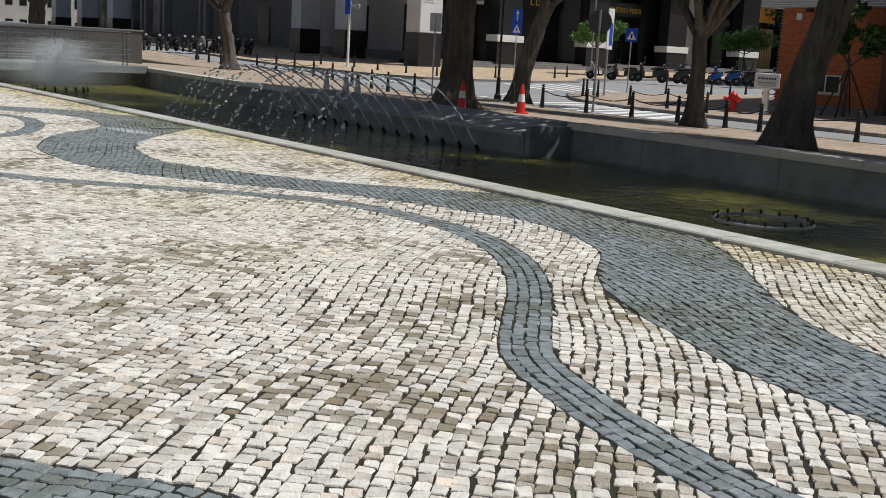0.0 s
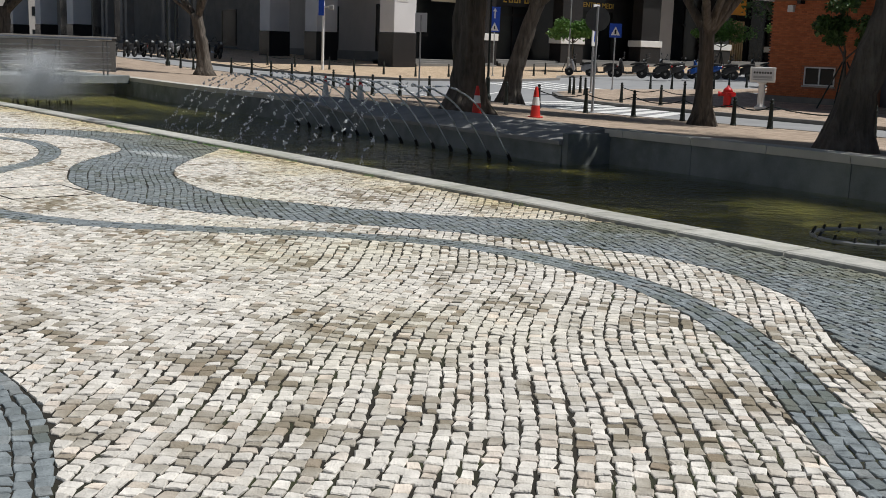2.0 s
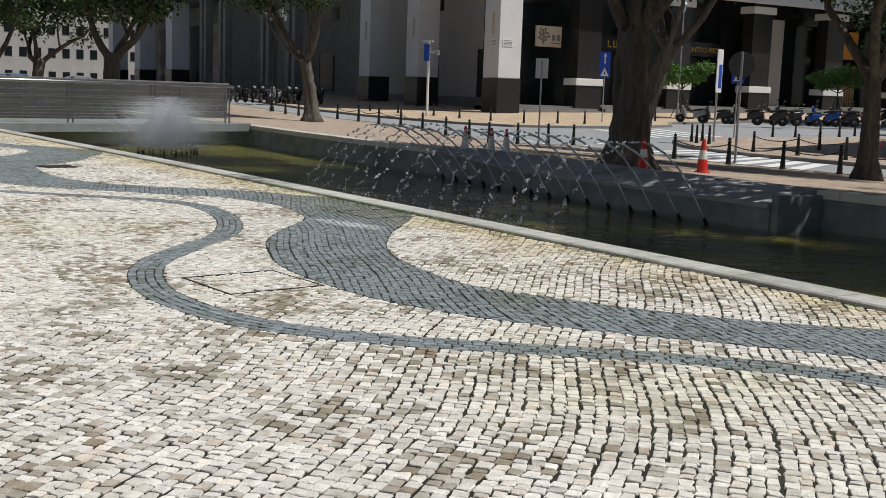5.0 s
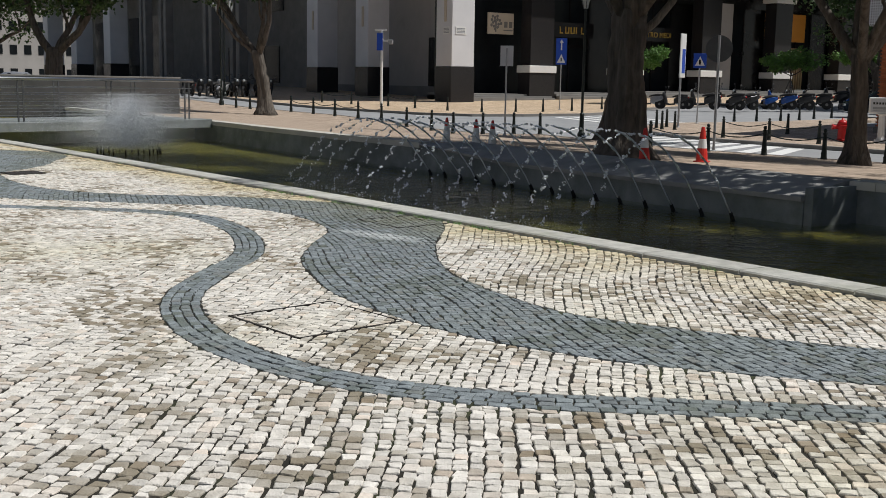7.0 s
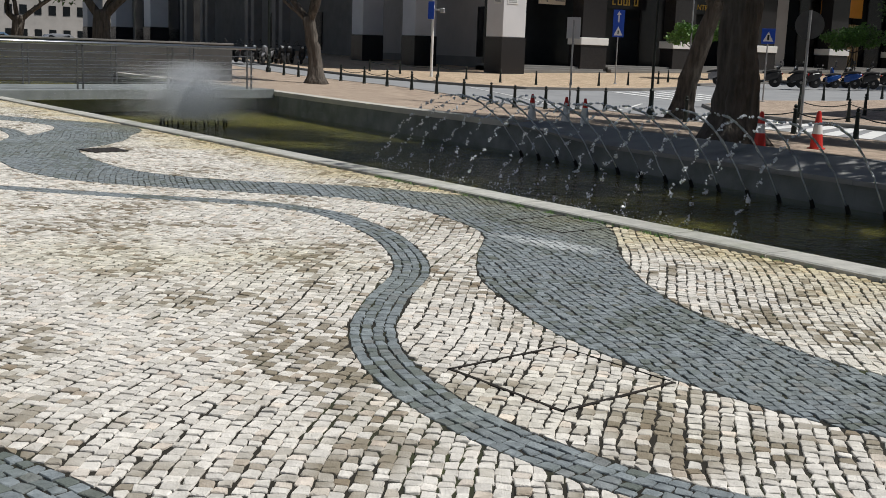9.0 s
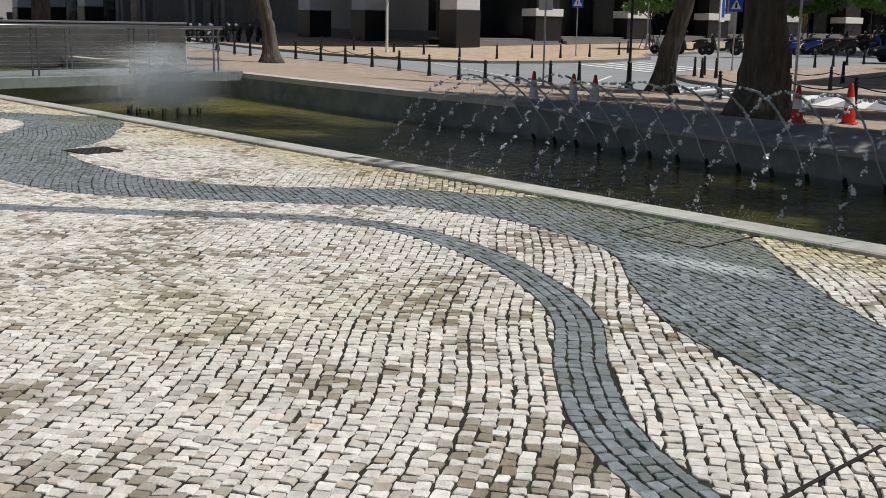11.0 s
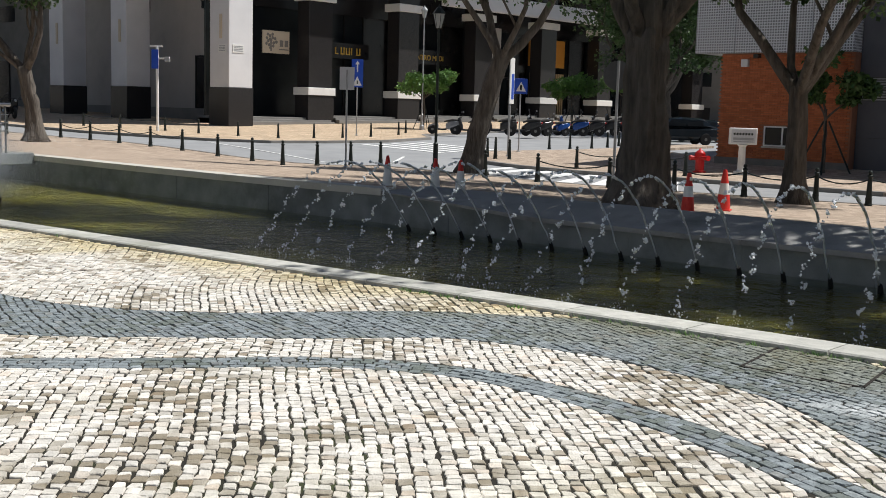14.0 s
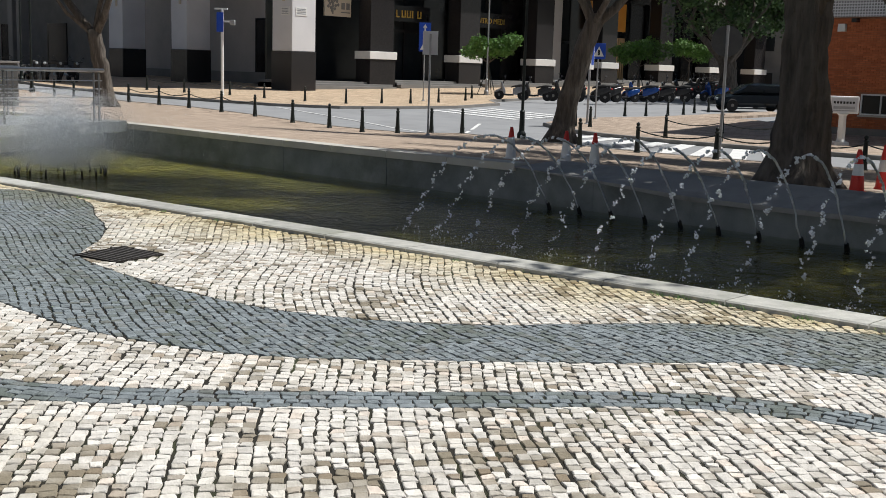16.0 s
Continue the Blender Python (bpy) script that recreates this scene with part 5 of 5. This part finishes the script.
            o.data.materials[0] = WHITE


def hydrant(m):
    t = thing("fire_hydrant", "red cast-iron fire hydrant with side outlets", "hydrant", at=m)
    part("barrel", lathe([(0.19, 0), (0.19, 0.05), (0.13, 0.07), (0.125, 0.5), (0.17, 0.52), (0.17, 0.56), (0.14, 0.58)], 14), RED, t)
    part("bonnet", lathe([(0.16, 0.58), (0.14, 0.68), (0.08, 0.75), (0.035, 0.77), (0.035, 0.83)], 14), RED, t, smooth=True)
    for a in (0, 120, 240):
        o = part("outlet", lathe([(0.075, 0.1), (0.075, 0.24), (0.095, 0.25), (0.095, 0.3)], 12), RED, t)
        o.matrix_basis = pose(0, 0, 0.5, 0, 90, a)
    return t


hydrant(at_far(37.07, 34.78, 20) @ Matrix.Diagonal((1.35, 1.35, 1.1, 1)))


def plinth_sign(m):
    t = thing("pedestal_sign", "white stone pedestal with a lettered white sign board", "sign", at=m)
    part("foot", abox(-0.24, -0.2, -0.03, 0.24, 0.2, 0.12, bevel=0.02), WHITE, t)
    part("shaft", lathe([(0.17, 0.12), (0.14, 0.2), (0.13, 1.0), (0.2, 1.08)], 8), WHITE, t)
    bd = part("board", abox(-0.5, -0.08, 1.08, 0.5, 0.08, 1.68, bevel=0.02), WHITE, t)
    part("panel", abox(-0.43, -0.095, 1.14, 0.43, -0.082, 1.62), GREY_L, bd)
    for k in range(7):
        part("glyph_bar", abox(-0.36 + 0.105 * k, -0.103, 1.42, -0.29 + 0.105 * k, -0.097, 1.5), IRON, bd)
    part("text_bar", abox(-0.36, -0.103, 1.24, 0.36, -0.097, 1.33), GREY, bd)
    part("text_bar", abox(-0.36, -0.103, 1.17, 0.36, -0.097, 1.2), GREY, bd)
    return t


IRON_G = mat("dull_dark_grey_metal", (0.09, 0.095, 0.1), (0.13, 0.135, 0.14), 6.0, 0.6, 0.2, 0.02)
GREY_L = mat("pale_grey_plate", (0.55, 0.56, 0.58), (0.62, 0.63, 0.65), 3.0, 0.5, bump=0)
plinth_sign(at_far(37.3, 33.17, -52) @ Matrix.Scale(1.03, 4))


# ---- street signs and lamps ----
def pole(t, h, r=0.035, material=None, base=True):
    part("post", lathe([(r, -0.1), (r, h)], 10), material or GREY, t)
    if base:
        part("foot", lathe([(0.11, -0.03), (0.11, 0.02), (r + 0.012, 0.05), (r + 0.012, 0.12)], 10), material or GREY, t)


t = thing("street_sign", "grey post with the plain back of a square sign", "sign", at=pose(27.4, 44.2, float(prom_z(27.4, 44.2)), 0, 0, -45) @ Matrix.Scale(1.05, 4))
pole(t, 3.45)
part("plate", abox(-0.26, 0.04, 2.75, 0.26, 0.055, 3.55, bevel=0.004), GREY_L, t, "bare metal back of a square sign")
t = thing("street_sign", "blue one-way sign above a warning triangle", "sign", at=at_far(44.58, 62.07, -42))
pole(t, 4.4)
p = part("plate", abox(-0.34, -0.06, 2.85, 0.34, -0.045, 4.5, bevel=0.004), BLUE, t, "blue plate with white arrow")
part("arrow", abox(-0.04, -0.066, 3.75, 0.04, -0.062, 4.25), WHITE, p)
bm = bmesh.new()
bm.faces.new([bm.verts.new(q) for q in ((-0.13, -0.066, 4.2), (0.13, -0.066, 4.2), (0, -0.066, 4.42))])
part("arrow_tip", bm, WHITE, p)
bm = bmesh.new()
bm.faces.new([bm.verts.new(q) for q in ((-0.27, -0.066, 2.95), (0.27, -0.066, 2.95), (0, -0.066, 3.5))])
part("triangle", bm, WHITE, p)
part("symbol", abox(-0.035, -0.072, 3.05, 0.035, -0.069, 3.25), IRON, p)
t = thing("street_sign", "blue square crossing sign on a grey post", "sign", at=at_far(42.4, 47.9, -40))
pole(t, 3.6)
p = part("plate", abox(-0.33, -0.06, 2.85, 0.33, -0.045, 3.6, bevel=0.004), BLUE, t, "blue plate with a white triangle")
bm = bmesh.new()
bm.faces.new([bm.verts.new(q) for q in ((-0.25, -0.066, 2.97), (0.25, -0.066, 2.97), (0, -0.066, 3.45))])
part("triangle", bm, WHITE, p)
part("symbol", abox(-0.05, -0.072, 3.03, 0.05, -0.069, 3.28), IRON, p)
t = thing("information_board", "tall narrow white and blue board on a post", "sign", at=at_far(39.0, 45.8, 20) @ Matrix.Scale(1.05, 4))
pole(t, 4.2, 0.05)
p = part("board", abox(-0.28, -0.09, 2.3, 0.28, -0.04, 4.3, bevel=0.01), WHITE, t)
part("blue_field", abox(-0.1, -0.096, 2.5, 0.22, -0.092, 3.6), BLUE, p)
t = thing("street_sign", "round sign seen from behind on a grey post", "sign", at=pose(26.95, 31.94, float(prom_z(26.95, 31.94)), 0, 0, -50) @ Matrix.Scale(1.08, 4))
pole(t, 3.45, 0.04)
d = part("disc", lathe([(0.4, 0), (0.4, 0.02)], 24), IRON_G, t, "dark grey back of a round sign")
d.matrix_basis = pose(0, 0.06, 3.05, 90, 0, 0)
t = thing("camera_post", "white post with a blue sign and small cameras", "post", at=at_far(35.83, 69.75, -50))
pole(t, 4.9, 0.09, WHITE)
part("plate", abox(-0.3, -0.13, 3.6, 0.1, -0.1, 4.7), BLUE, t, "blue sign plate")
part("bracket", abox(-0.45, -0.05, 4.85, 0.3, 0.05, 4.95), WHITE, t)
part("bracket", abox(-0.1, -0.05, 4.15, 0.75, 0.05, 4.25), WHITE, t)
part("housing", abox(0.45, -0.1, 4.0, 0.75, 0.1, 4.3, bevel=0.03), GREY, t)


def street_lamp(m, h=4.6, arms=1, material=None):
    t = thing("street_lamp", "dark iron street lamp with a glass lantern", "lamp post", "street lamps", at=m)
    mt = material or IRON
    part("post", lathe([(0.16, -0.05), (0.16, 0.25), (0.1, 0.35), (0.085, 1.0), (0.1, 1.04), (0.055, 1.1), (0.045, h)], 12), mt, t)
    xs = (0.0,) if arms == 1 else (-0.55, 0.55)
    if arms > 1:
        part("arm", tube([(-0.55, 0, h - 0.02), (-0.3, 0, h + 0.12), (0, 0, h - 0.1), (0.3, 0, h + 0.12), (0.55, 0, h - 0.02)], [0.03] * 5, 6), mt, t)
    for x in xs:
        lan = part("lantern", lathe([(0.1, h), (0.21, h + 0.5)], 6, None, (x, 0)), PANE, t, "clear glass lantern panes")
        part("cap", lathe([(0.25, h + 0.5), (0.22, h + 0.56), (0.09, h + 0.72), (0.03, h + 0.76), (0.02, h + 0.86)], 6, None, (x, 0)), mt, lan)
        for k in range(6):
            a = 2 * math.pi * k / 6
            part("bar", tube([(x + 0.1 * math.cos(a), 0.1 * math.sin(a), h), (x + 0.215 * math.cos(a), 0.215 * math.sin(a), h + 0.5)], [0.012, 0.012], 4), mt, lan)
    return t


PANE = mat("lantern_glass", (0.35, 0.38, 0.38), (0.45, 0.48, 0.48), 2.0, 0.15, bump=0)
street_lamp(pose(28.9, 41.0, float(prom_z(28.9, 41.0)) - 0.1), 5.2)
street_lamp(at_far(54.62, 66.25, 0), 7.6, 1, GREY)
street_lamp(at_far(31.8, 87.0, -40), 6.4, 2)
street_lamp(at_far(26.7, 74.6, -40), 6.2, 2)


# ---- parked scooters and cars ----
def wheel(name, r, w_, t, m, rim=True):
    ty = part(name, lathe([(r * 0.62, -w_ / 2), (r * 0.93, -w_ / 2), (r, -w_ / 4), (r, w_ / 4), (r * 0.93, w_ / 2), (r * 0.62, w_ / 2)], 18), RUBBER, t)
    ty.matrix_basis = m
    if rim:
        part("rim", lathe([(r * 0.2, -w_ * 0.52), (r * 0.6, -w_ * 0.4), (r * 0.6, w_ * 0.4), (r * 0.2, w_ * 0.52)], 12), KERB, ty)
    return ty


def hull(sections, bevel=0.0):
    """Closed body from cross sections (x, half width, z low, z high)."""
    bm = bmesh.new()
    prev = None
    for x, w_, z0, z1 in sections:
        c = 0.3 * (z1 - z0)
        r = [bm.verts.new((x, s * q, z)) for s, q, z in ((-1, w_ * 0.8, z0), (-1, w_, z0 + c), (-1, w_ * 0.92, z1 - c * 0.6), (-1, w_ * 0.55, z1), (1, w_ * 0.55, z1), (1, w_ * 0.92, z1 - c * 0.6), (1, w_, z0 + c), (1, w_ * 0.8, z0))]
        if prev:
            for k in range(8):
                bm.faces.new((prev[k], prev[(k + 1) % 8], r[(k + 1) % 8], r[k]))
        else:
            bm.faces.new(r)
        prev = r
    bm.faces.new(prev[::-1])
    bmesh.ops.recalc_face_normals(bm, faces=bm.faces[:])
    return bm


def scooter(m, paint, label):
    """Faces +x, upright on its stand."""
    t = thing("scooter", label, "scooter", "parked scooters", at=m)
    for x in (-0.62, 0.64):
        wheel("wheel", 0.27, 0.11, t, pose(x, 0, 0.27, 90, 0, 0))
    part("rear_body", hull([(-0.9, 0.06, 0.6, 0.72), (-0.7, 0.15, 0.48, 0.78), (-0.35, 0.18, 0.35, 0.74), (-0.1, 0.14, 0.28, 0.6)]), paint, t)
    part("floorboard", hull([(-0.15, 0.14, 0.24, 0.34), (0.15, 0.15, 0.22, 0.31), (0.4, 0.13, 0.24, 0.36)]), SCOOT_K, t)
    part("leg_shield", hull([(0.3, 0.16, 0.28, 0.5), (0.42, 0.2, 0.35, 0.85), (0.5, 0.17, 0.6, 1.0), (0.58, 0.08, 0.7, 0.92)]), paint, t)
    part("front_fender", hull([(0.4, 0.06, 0.44, 0.55), (0.62, 0.085, 0.5, 0.6), (0.88, 0.05, 0.36, 0.46)]), paint, t)
    part("fork", tube([(0.64, 0, 0.27), (0.5, 0, 0.75), (0.4, 0, 1.02)], [0.04, 0.04, 0.03], 6), SCOOT_K, t)
    part("seat", hull([(-0.85, 0.09, 0.74, 0.84), (-0.5, 0.15, 0.73, 0.86), (-0.2, 0.14, 0.7, 0.8), (0.0, 0.07, 0.66, 0.73)]), SEAT, t)
    part("handlebar", tube([(0.3, -0.34, 1.04), (0.4, -0.12, 1.02), (0.4, 0.12, 1.02), (0.3, 0.34, 1.04)], [0.02] * 4, 6), SCOOT_K, t)
    part("headlight", lathe([(0.085, 0), (0.07, 0.06), (0.03, 0.08)], 10), PANE, t).matrix_basis = pose(0.52, 0, 0.92, 0, 80, 0)
    part("tail_light", abox(-0.95, -0.07, 0.63, -0.9, 0.07, 0.7), RED, t)
    for s in (-1, 1):
        part("mirror", tube([(0.36, 0.2 * s, 1.03), (0.34, 0.3 * s, 1.22), (0.34, 0.37 * s, 1.26)], [0.01, 0.01, 0.05], 6), SCOOT_K, t)
    part("exhaust", tube([(-0.2, -0.17, 0.3), (-0.85, -0.19, 0.38)], [0.05, 0.065], 8), STEEL, t)
    return t


rs = random.Random(4)
protos = []
paints = ((SCOOT_K, "parked black scooter with dark seat"), (SCOOT_B, "parked bright blue scooter with black seat"), (SCOOT_S, "parked silver-grey scooter with black seat"))
spots = [(51.6, 61.4, 2), (52.6, 60.2, 0), (54.0, 58.9, 0), (55.2, 57.8, 0), (56.4, 57.6, 0), (57.9, 57.2, 1), (59.3, 57.0, 1), (60.6, 56.6, 0), (62.0, 56.3, 0), (66.3, 55.8, 1), (67.4, 59.0, 0), (72.0, 60.5, 0), (74, 61.2, 0), (76, 62, 0), (29.4, 88.6, 0), (30.2, 88.2, 0), (31.0, 87.8, 0), (31.8, 87.5, 2), (32.6, 87.2, 0), (33.4, 86.9, 0), (34.2, 86.6, 0), (35, 86.3, 0), (27.4, 88.8, 0), (28.4, 88.7, 0)]
made = {}
for i, (x, y, k) in enumerate(spots):
    rz = (142 if x > 40 else 245) + rs.uniform(-22, 22)
    if k not in made:
        made[k] = scooter(at_far(x, y, rz, 0.0) @ Matrix.Diagonal((1.15, 1.15, 1.15, 1)), *paints[k])
    else:
        copy_thing(made[k], at_far(x, y, rz, 0.0) @ pose(0, 0, 0, rs.uniform(-9, -3), 0, 0) @ Matrix.Diagonal((1.15, 1.15, 1.15, 1)))


def car(m, paint, label, ln=4.5):
    t = thing("car", label, "car", "parked cars", at=m)
    s = ln / 4.5
    part("body", hull([(-2.25 * s, 0.7, 0.4, 0.85), (-2.1 * s, 0.85, 0.28, 0.98), (-1.0 * s, 0.9, 0.24, 0.98), (0.8 * s, 0.9, 0.24, 0.95), (1.7 * s, 0.86, 0.26, 0.85), (2.2 * s, 0.72, 0.34, 0.7)]), paint, t, smooth=False)
    cb = part("cabin", hull([(-2.0 * s, 0.6, 0.9, 1.02), (-1.3 * s, 0.74, 0.9, 1.42), (-0.1 * s, 0.76, 0.9, 1.48), (0.5 * s, 0.74, 0.9, 1.38), (1.25 * s, 0.66, 0.88, 0.97)]), paint, t)
    for sgn in (-1, 1):
        for xa, xb in ((-1.25, -0.35), (-0.28, 0.6)):
            bm = bmesh.new()
            bm.faces.new([bm.verts.new((q * s, sgn * (0.79 - 0.12 * (z > 1.1)), z)) for q, z in ((xa, 1.02), (xb + 0.2 * (xb > 0), 1.02), (xb - 0.05, 1.36), (xa + 0.1, 1.36))])
            bmesh.ops.solidify(bm, geom=bm.faces[:], thickness=0.02)
            part("side_window", bm, GLASS, cb)
    for x in (-1.38, 1.36):
        for y in (-0.8, 0.8):
            wheel("wheel", 0.32, 0.2, t, pose(x * s, y, 0.32, 90, 0, 0))
    for y in (-0.55, 0.55):
        part("headlight", abox(2.1 * s, y - 0.16, 0.58, 2.2 * s, y + 0.16, 0.7, bevel=0.02), PANE, t)
        part("tail_light", abox(-2.25 * s, y - 0.15, 0.68, -2.17 * s, y + 0.15, 0.85, bevel=0.02), RED, t)
    return t


car(at_far(59.3, 49.0, 140, -0.1) @ Matrix.Diagonal((1.1, 1.1, 1.15, 1)), CAR, "dark parked hatchback in the shade of a tree", 4.6)
car(at_far(64.2, 50.6, 150, -0.1), CAR, "dark parked hatchback behind another car", 4.4)
car(pose(14.5, 104, 0.3, 0, 0, 195), CARBLUE, "pale blue parked saloon car", 4.5)
car(pose(20.5, 108, 0.3, 0, 0, 190), CARGREY, "silver parked saloon car", 4.5)
car(pose(7.5, 103, 0.3, 0, 0, 190), CARBLUE, "pale blue parked saloon car", 4.5)


# ---- footbridge ----
IRON_R = mat("dark_steel_posts", (0.10, 0.105, 0.11), (0.16, 0.165, 0.17), 6.0, 0.45, 0.6, 0.02)


def build_bridge():
    a, b = Vector((12.05, 39.7, 0)), Vector((0.25, 36.05, 0))
    d = (b - a)
    ln = d.length
    rz = math.degrees(math.atan2(d.y, d.x))
    t = thing("footbridge", "steel-railed concrete footbridge over the canal", "bridge", at=pose(a.x, a.y, 0.2, 0, 0, rz))
    part("deck", abox(-0.8, -3.0, -0.28, ln + 1, 0.12, 0.0, bevel=0.02), CONC, t, "grey concrete deck slab")
    part("beam", abox(-0.4, -2.8, -0.62, ln + 1, -0.25, -0.285), CONC, t)
    for y0 in (0.0, -2.85):
        r = part("railing", tube([(-0.15, y0, 1.18), (ln + 0.6, y0, 1.18)], [0.045, 0.045], 10), STEEL, t, "bright steel hand rail", smooth=True)
        for h in (0.18, 0.37, 0.56, 0.75, 0.94):
            part("rail_bar", tube([(-0.1, y0, h), (ln + 0.6, y0, h)], [0.010, 0.010], 6), STEEL, r)
        x = 0.0
        while x < ln + 0.5:
            for o in (0.0, 0.16):
                part("rail_post", abox(x + o - 0.022, y0 - 0.012, 0.0, x + o + 0.022, y0 + 0.012, 1.14), IRON_R, r)
            x += 2.75


build_bridge()
lw = thing("low_wall", "low dark grey rendered wall behind the footbridge", "wall", at=pose(17.2, 55.6, 0.0, 0, 0, 176))
part("body", abox(0, 0, -0.3, 14.0, 0.35, 1.42, bevel=0.02), DKWALL, lw)
part("cap", abox(-0.05, -0.05, 1.422, 14.05, 0.4, 1.5, bevel=0.01), GREYST, lw)


# ---- fountains ----
def drops(points, sizes, seed):
    r = np.random.default_rng(seed)
    n = len(points)
    base = np.array([(0, 0, 1), (0.94, 0, -0.33), (-0.47, 0.82, -0.33), (-0.47, -0.82, -0.33), (0, 0, -1.2)])
    base = base + 0
    q = r.normal(0, 1, (n, 3, 3))
    q, _ = np.linalg.qr(q)
    V = np.einsum("nij,kj->nki", q, base) * np.asarray(sizes)[:, None, None] + np.asarray(points)[:, None, :]
    F0 = np.array([(0, 1, 2), (0, 2, 3), (0, 3, 1), (4, 2, 1), (4, 3, 2), (4, 1, 3)])
    F = (np.arange(n)[:, None, None] * 5 + F0[None]).reshape(-1, 3)
    return V.reshape(-1, 3), F


def build_jets():
    r = np.random.default_rng(12)
    ys = 17.92 + 0.615 * np.arange(15)
    for i, y in enumerate(ys):
        x0 = float(wall_x(y)) - 0.36
        reach, dy = 3.45 + r.uniform(-0.13, 0.13), -0.47
        top = 1.22 + r.uniform(-0.06, 0.06)
        t = thing("fountain_jet", "arching water jet from a black nozzle in the canal", "fountain", "fountain jets", at=pose(x0, y, WATER_Z))
        nz = part("nozzle", tube([(0.05, 0, -0.3), (0, 0, 0.0), (-0.06, -0.01, 0.1)], [0.035, 0.035, 0.028], 8), RUBBER, t, "black plastic nozzle")
        arc = lambda s: np.array([-0.05 - reach * s, dy * s, 0.08 + 4 * top * s * (1 - s) - 0.08 * s])
        pts = [arc(s) for s in np.linspace(0, 0.42, 12)]
        wob = [p + r.normal(0, 0.006, 3) for p in pts]
        part("stream", tube(wob, list(np.linspace(0.012, 0.017, 12)), 6), SPRAY_G, t, "clear rising stream", smooth=True)
        n = 330
        s = np.sort(r.uniform(0.12, 1.0, n)) + 0.008 * np.sin(np.arange(n) * 0.9)
        s = np.where(s > 0.4, s + 0.011 * np.sin(s * 150 + i), s)
        tw = (0.006 + 0.055 * np.clip(s - 0.3, 0, 1))[:, None]
        ph = s * 95 + i * 1.7
        p = np.array([arc(v) for v in s]) + tw * np.stack([np.cos(ph), np.sin(ph), 0.6 * np.sin(ph * 0.5)], 1) + r.normal(0, 0.35, (n, 3)) * tw
        p = p[p[:, 2] > 0.0]
        V, F = drops(p, r.uniform(0.006, 0.022, len(p)), 100 + i)
        ob = new("falling_water", quick_mesh("falling_water", V, F, SPRAY))
        ob.parent = t
        tagged(ob, "glittering falling water drops", kind="stuff")
        # splash ring
        k = 24
        V, F = drops(np.stack([-0.05 - reach + r.normal(0, 0.12, k), dy + r.normal(0, 0.12, k), r.uniform(0, 0.08, k)], 1), r.uniform(0.005, 0.014, k), 300 + i)
        ob = new("splash", quick_mesh("splash", V, F, SPRAY))
        ob.parent = t
        tagged(ob, "small splash on the water", kind="stuff")


def glassy(name, col):
    m = bpy.data.materials.new(name)
    m.use_nodes = True
    b = m.node_tree.nodes["Principled BSDF"]
    b.inputs["Base Color"].default_value = col
    b.inputs["Roughness"].default_value, b.inputs["IOR"].default_value, b.inputs["Transmission Weight"].default_value = 0.12, 1.33, 0.25
    return m


MIST = mat("spray_mist", (0.86, 0.89, 0.92), (0.92, 0.94, 0.97), 5.0, 0.6, bump=0, spec=0.2)
SPRAY_G = glassy("water_stream", (0.85, 0.9, 0.93, 1))


def ring(name, label, x, y, rad, count, mist, seed):
    r = np.random.default_rng(seed)
    t = thing(name, label, "fountain", at=pose(x, y, WATER_Z))
    bm = tube([(rad * math.cos(a), rad * math.sin(a), -0.06 if mist else 0.012) for a in np.linspace(0, 2 * math.pi, 33)], [0.025] * 33, 6)
    part("ring_pipe", bm, IRON if mist else GREY, t)
    for k in range(count):
        a = 2 * math.pi * k / count
        c, s = math.cos(a), math.sin(a)
        up = 0.1 if mist else 0.02
        part("nozzle", tube([(rad * c, rad * s, -0.2), (rad * c, rad * s, up), (rad * 0.96 * c, rad * 0.96 * s, up + 0.06)], [0.02, 0.02, 0.014], 6), RUBBER, t)
    if mist:
        n = 480000
        g = r.uniform(0, 1, n)
        h = 0.1 + 1.5 * r.beta(1.5, 2.1, n)
        spread = 0.56 * r.uniform(0.4, 1.6, n)
        p = np.stack([r.normal(0, 1, n) * spread, r.normal(0, 1, n) * spread, h], 1)
        sz = r.uniform(0.002, 0.0046, n)[:, None, None]
        V = (p[:, None, :] + r.normal(0, 1, (n, 3, 3)) * sz).reshape(-1, 3)
        F = np.arange(3 * n).reshape(-1, 3)
        ob = new("mist", quick_mesh("mist", V, F, MIST))
        ob.parent = t
        tagged(ob, "fine white spray mist", kind="stuff")


build_jets()
ring("mist_fountain", "ring of nozzles throwing a white mist over the canal", 8.7, 34.9, 0.8, 16, True, 51)
ring("fountain_ring", "idle ring of small nozzles lying in the canal", 11.3, 9.5, 0.6, 16, False, 57)


# ---- weeds along the canal curb ----
def build_weeds():
    r = np.random.default_rng(77)
    V, F = [], []
    for _ in range(80):
        y = r.choice([r.uniform(15.5, 20.5), r.uniform(15.5, 20.5), r.uniform(10, 28)])
        x = float(curb_x(y)) - 0.35 - abs(r.normal(0, 0.03))
        for k in range(r.integers(5, 14)):
            a, h = r.uniform(0, 6.28), r.uniform(0.012, 0.04)
            bx, by = x + r.normal(0, 0.02), y + r.normal(0, 0.03)
            tx, ty = bx + math.cos(a) * h * 0.7, by + math.sin(a) * h * 0.7
            n = len(V)
            V += [(bx - 0.004, by, -0.005), (bx + 0.004, by, -0.005), (tx, ty, h)]
            F.append((n, n + 1, n + 2))
    ob = new("weeds", quick_mesh("weeds", V, F, LEAF_Y))
    tagged(ob, "small green weeds along the stone curb", "weeds", kind="stuff")


build_weeds()


# ---- mosaic setts last ----
build_pavement()
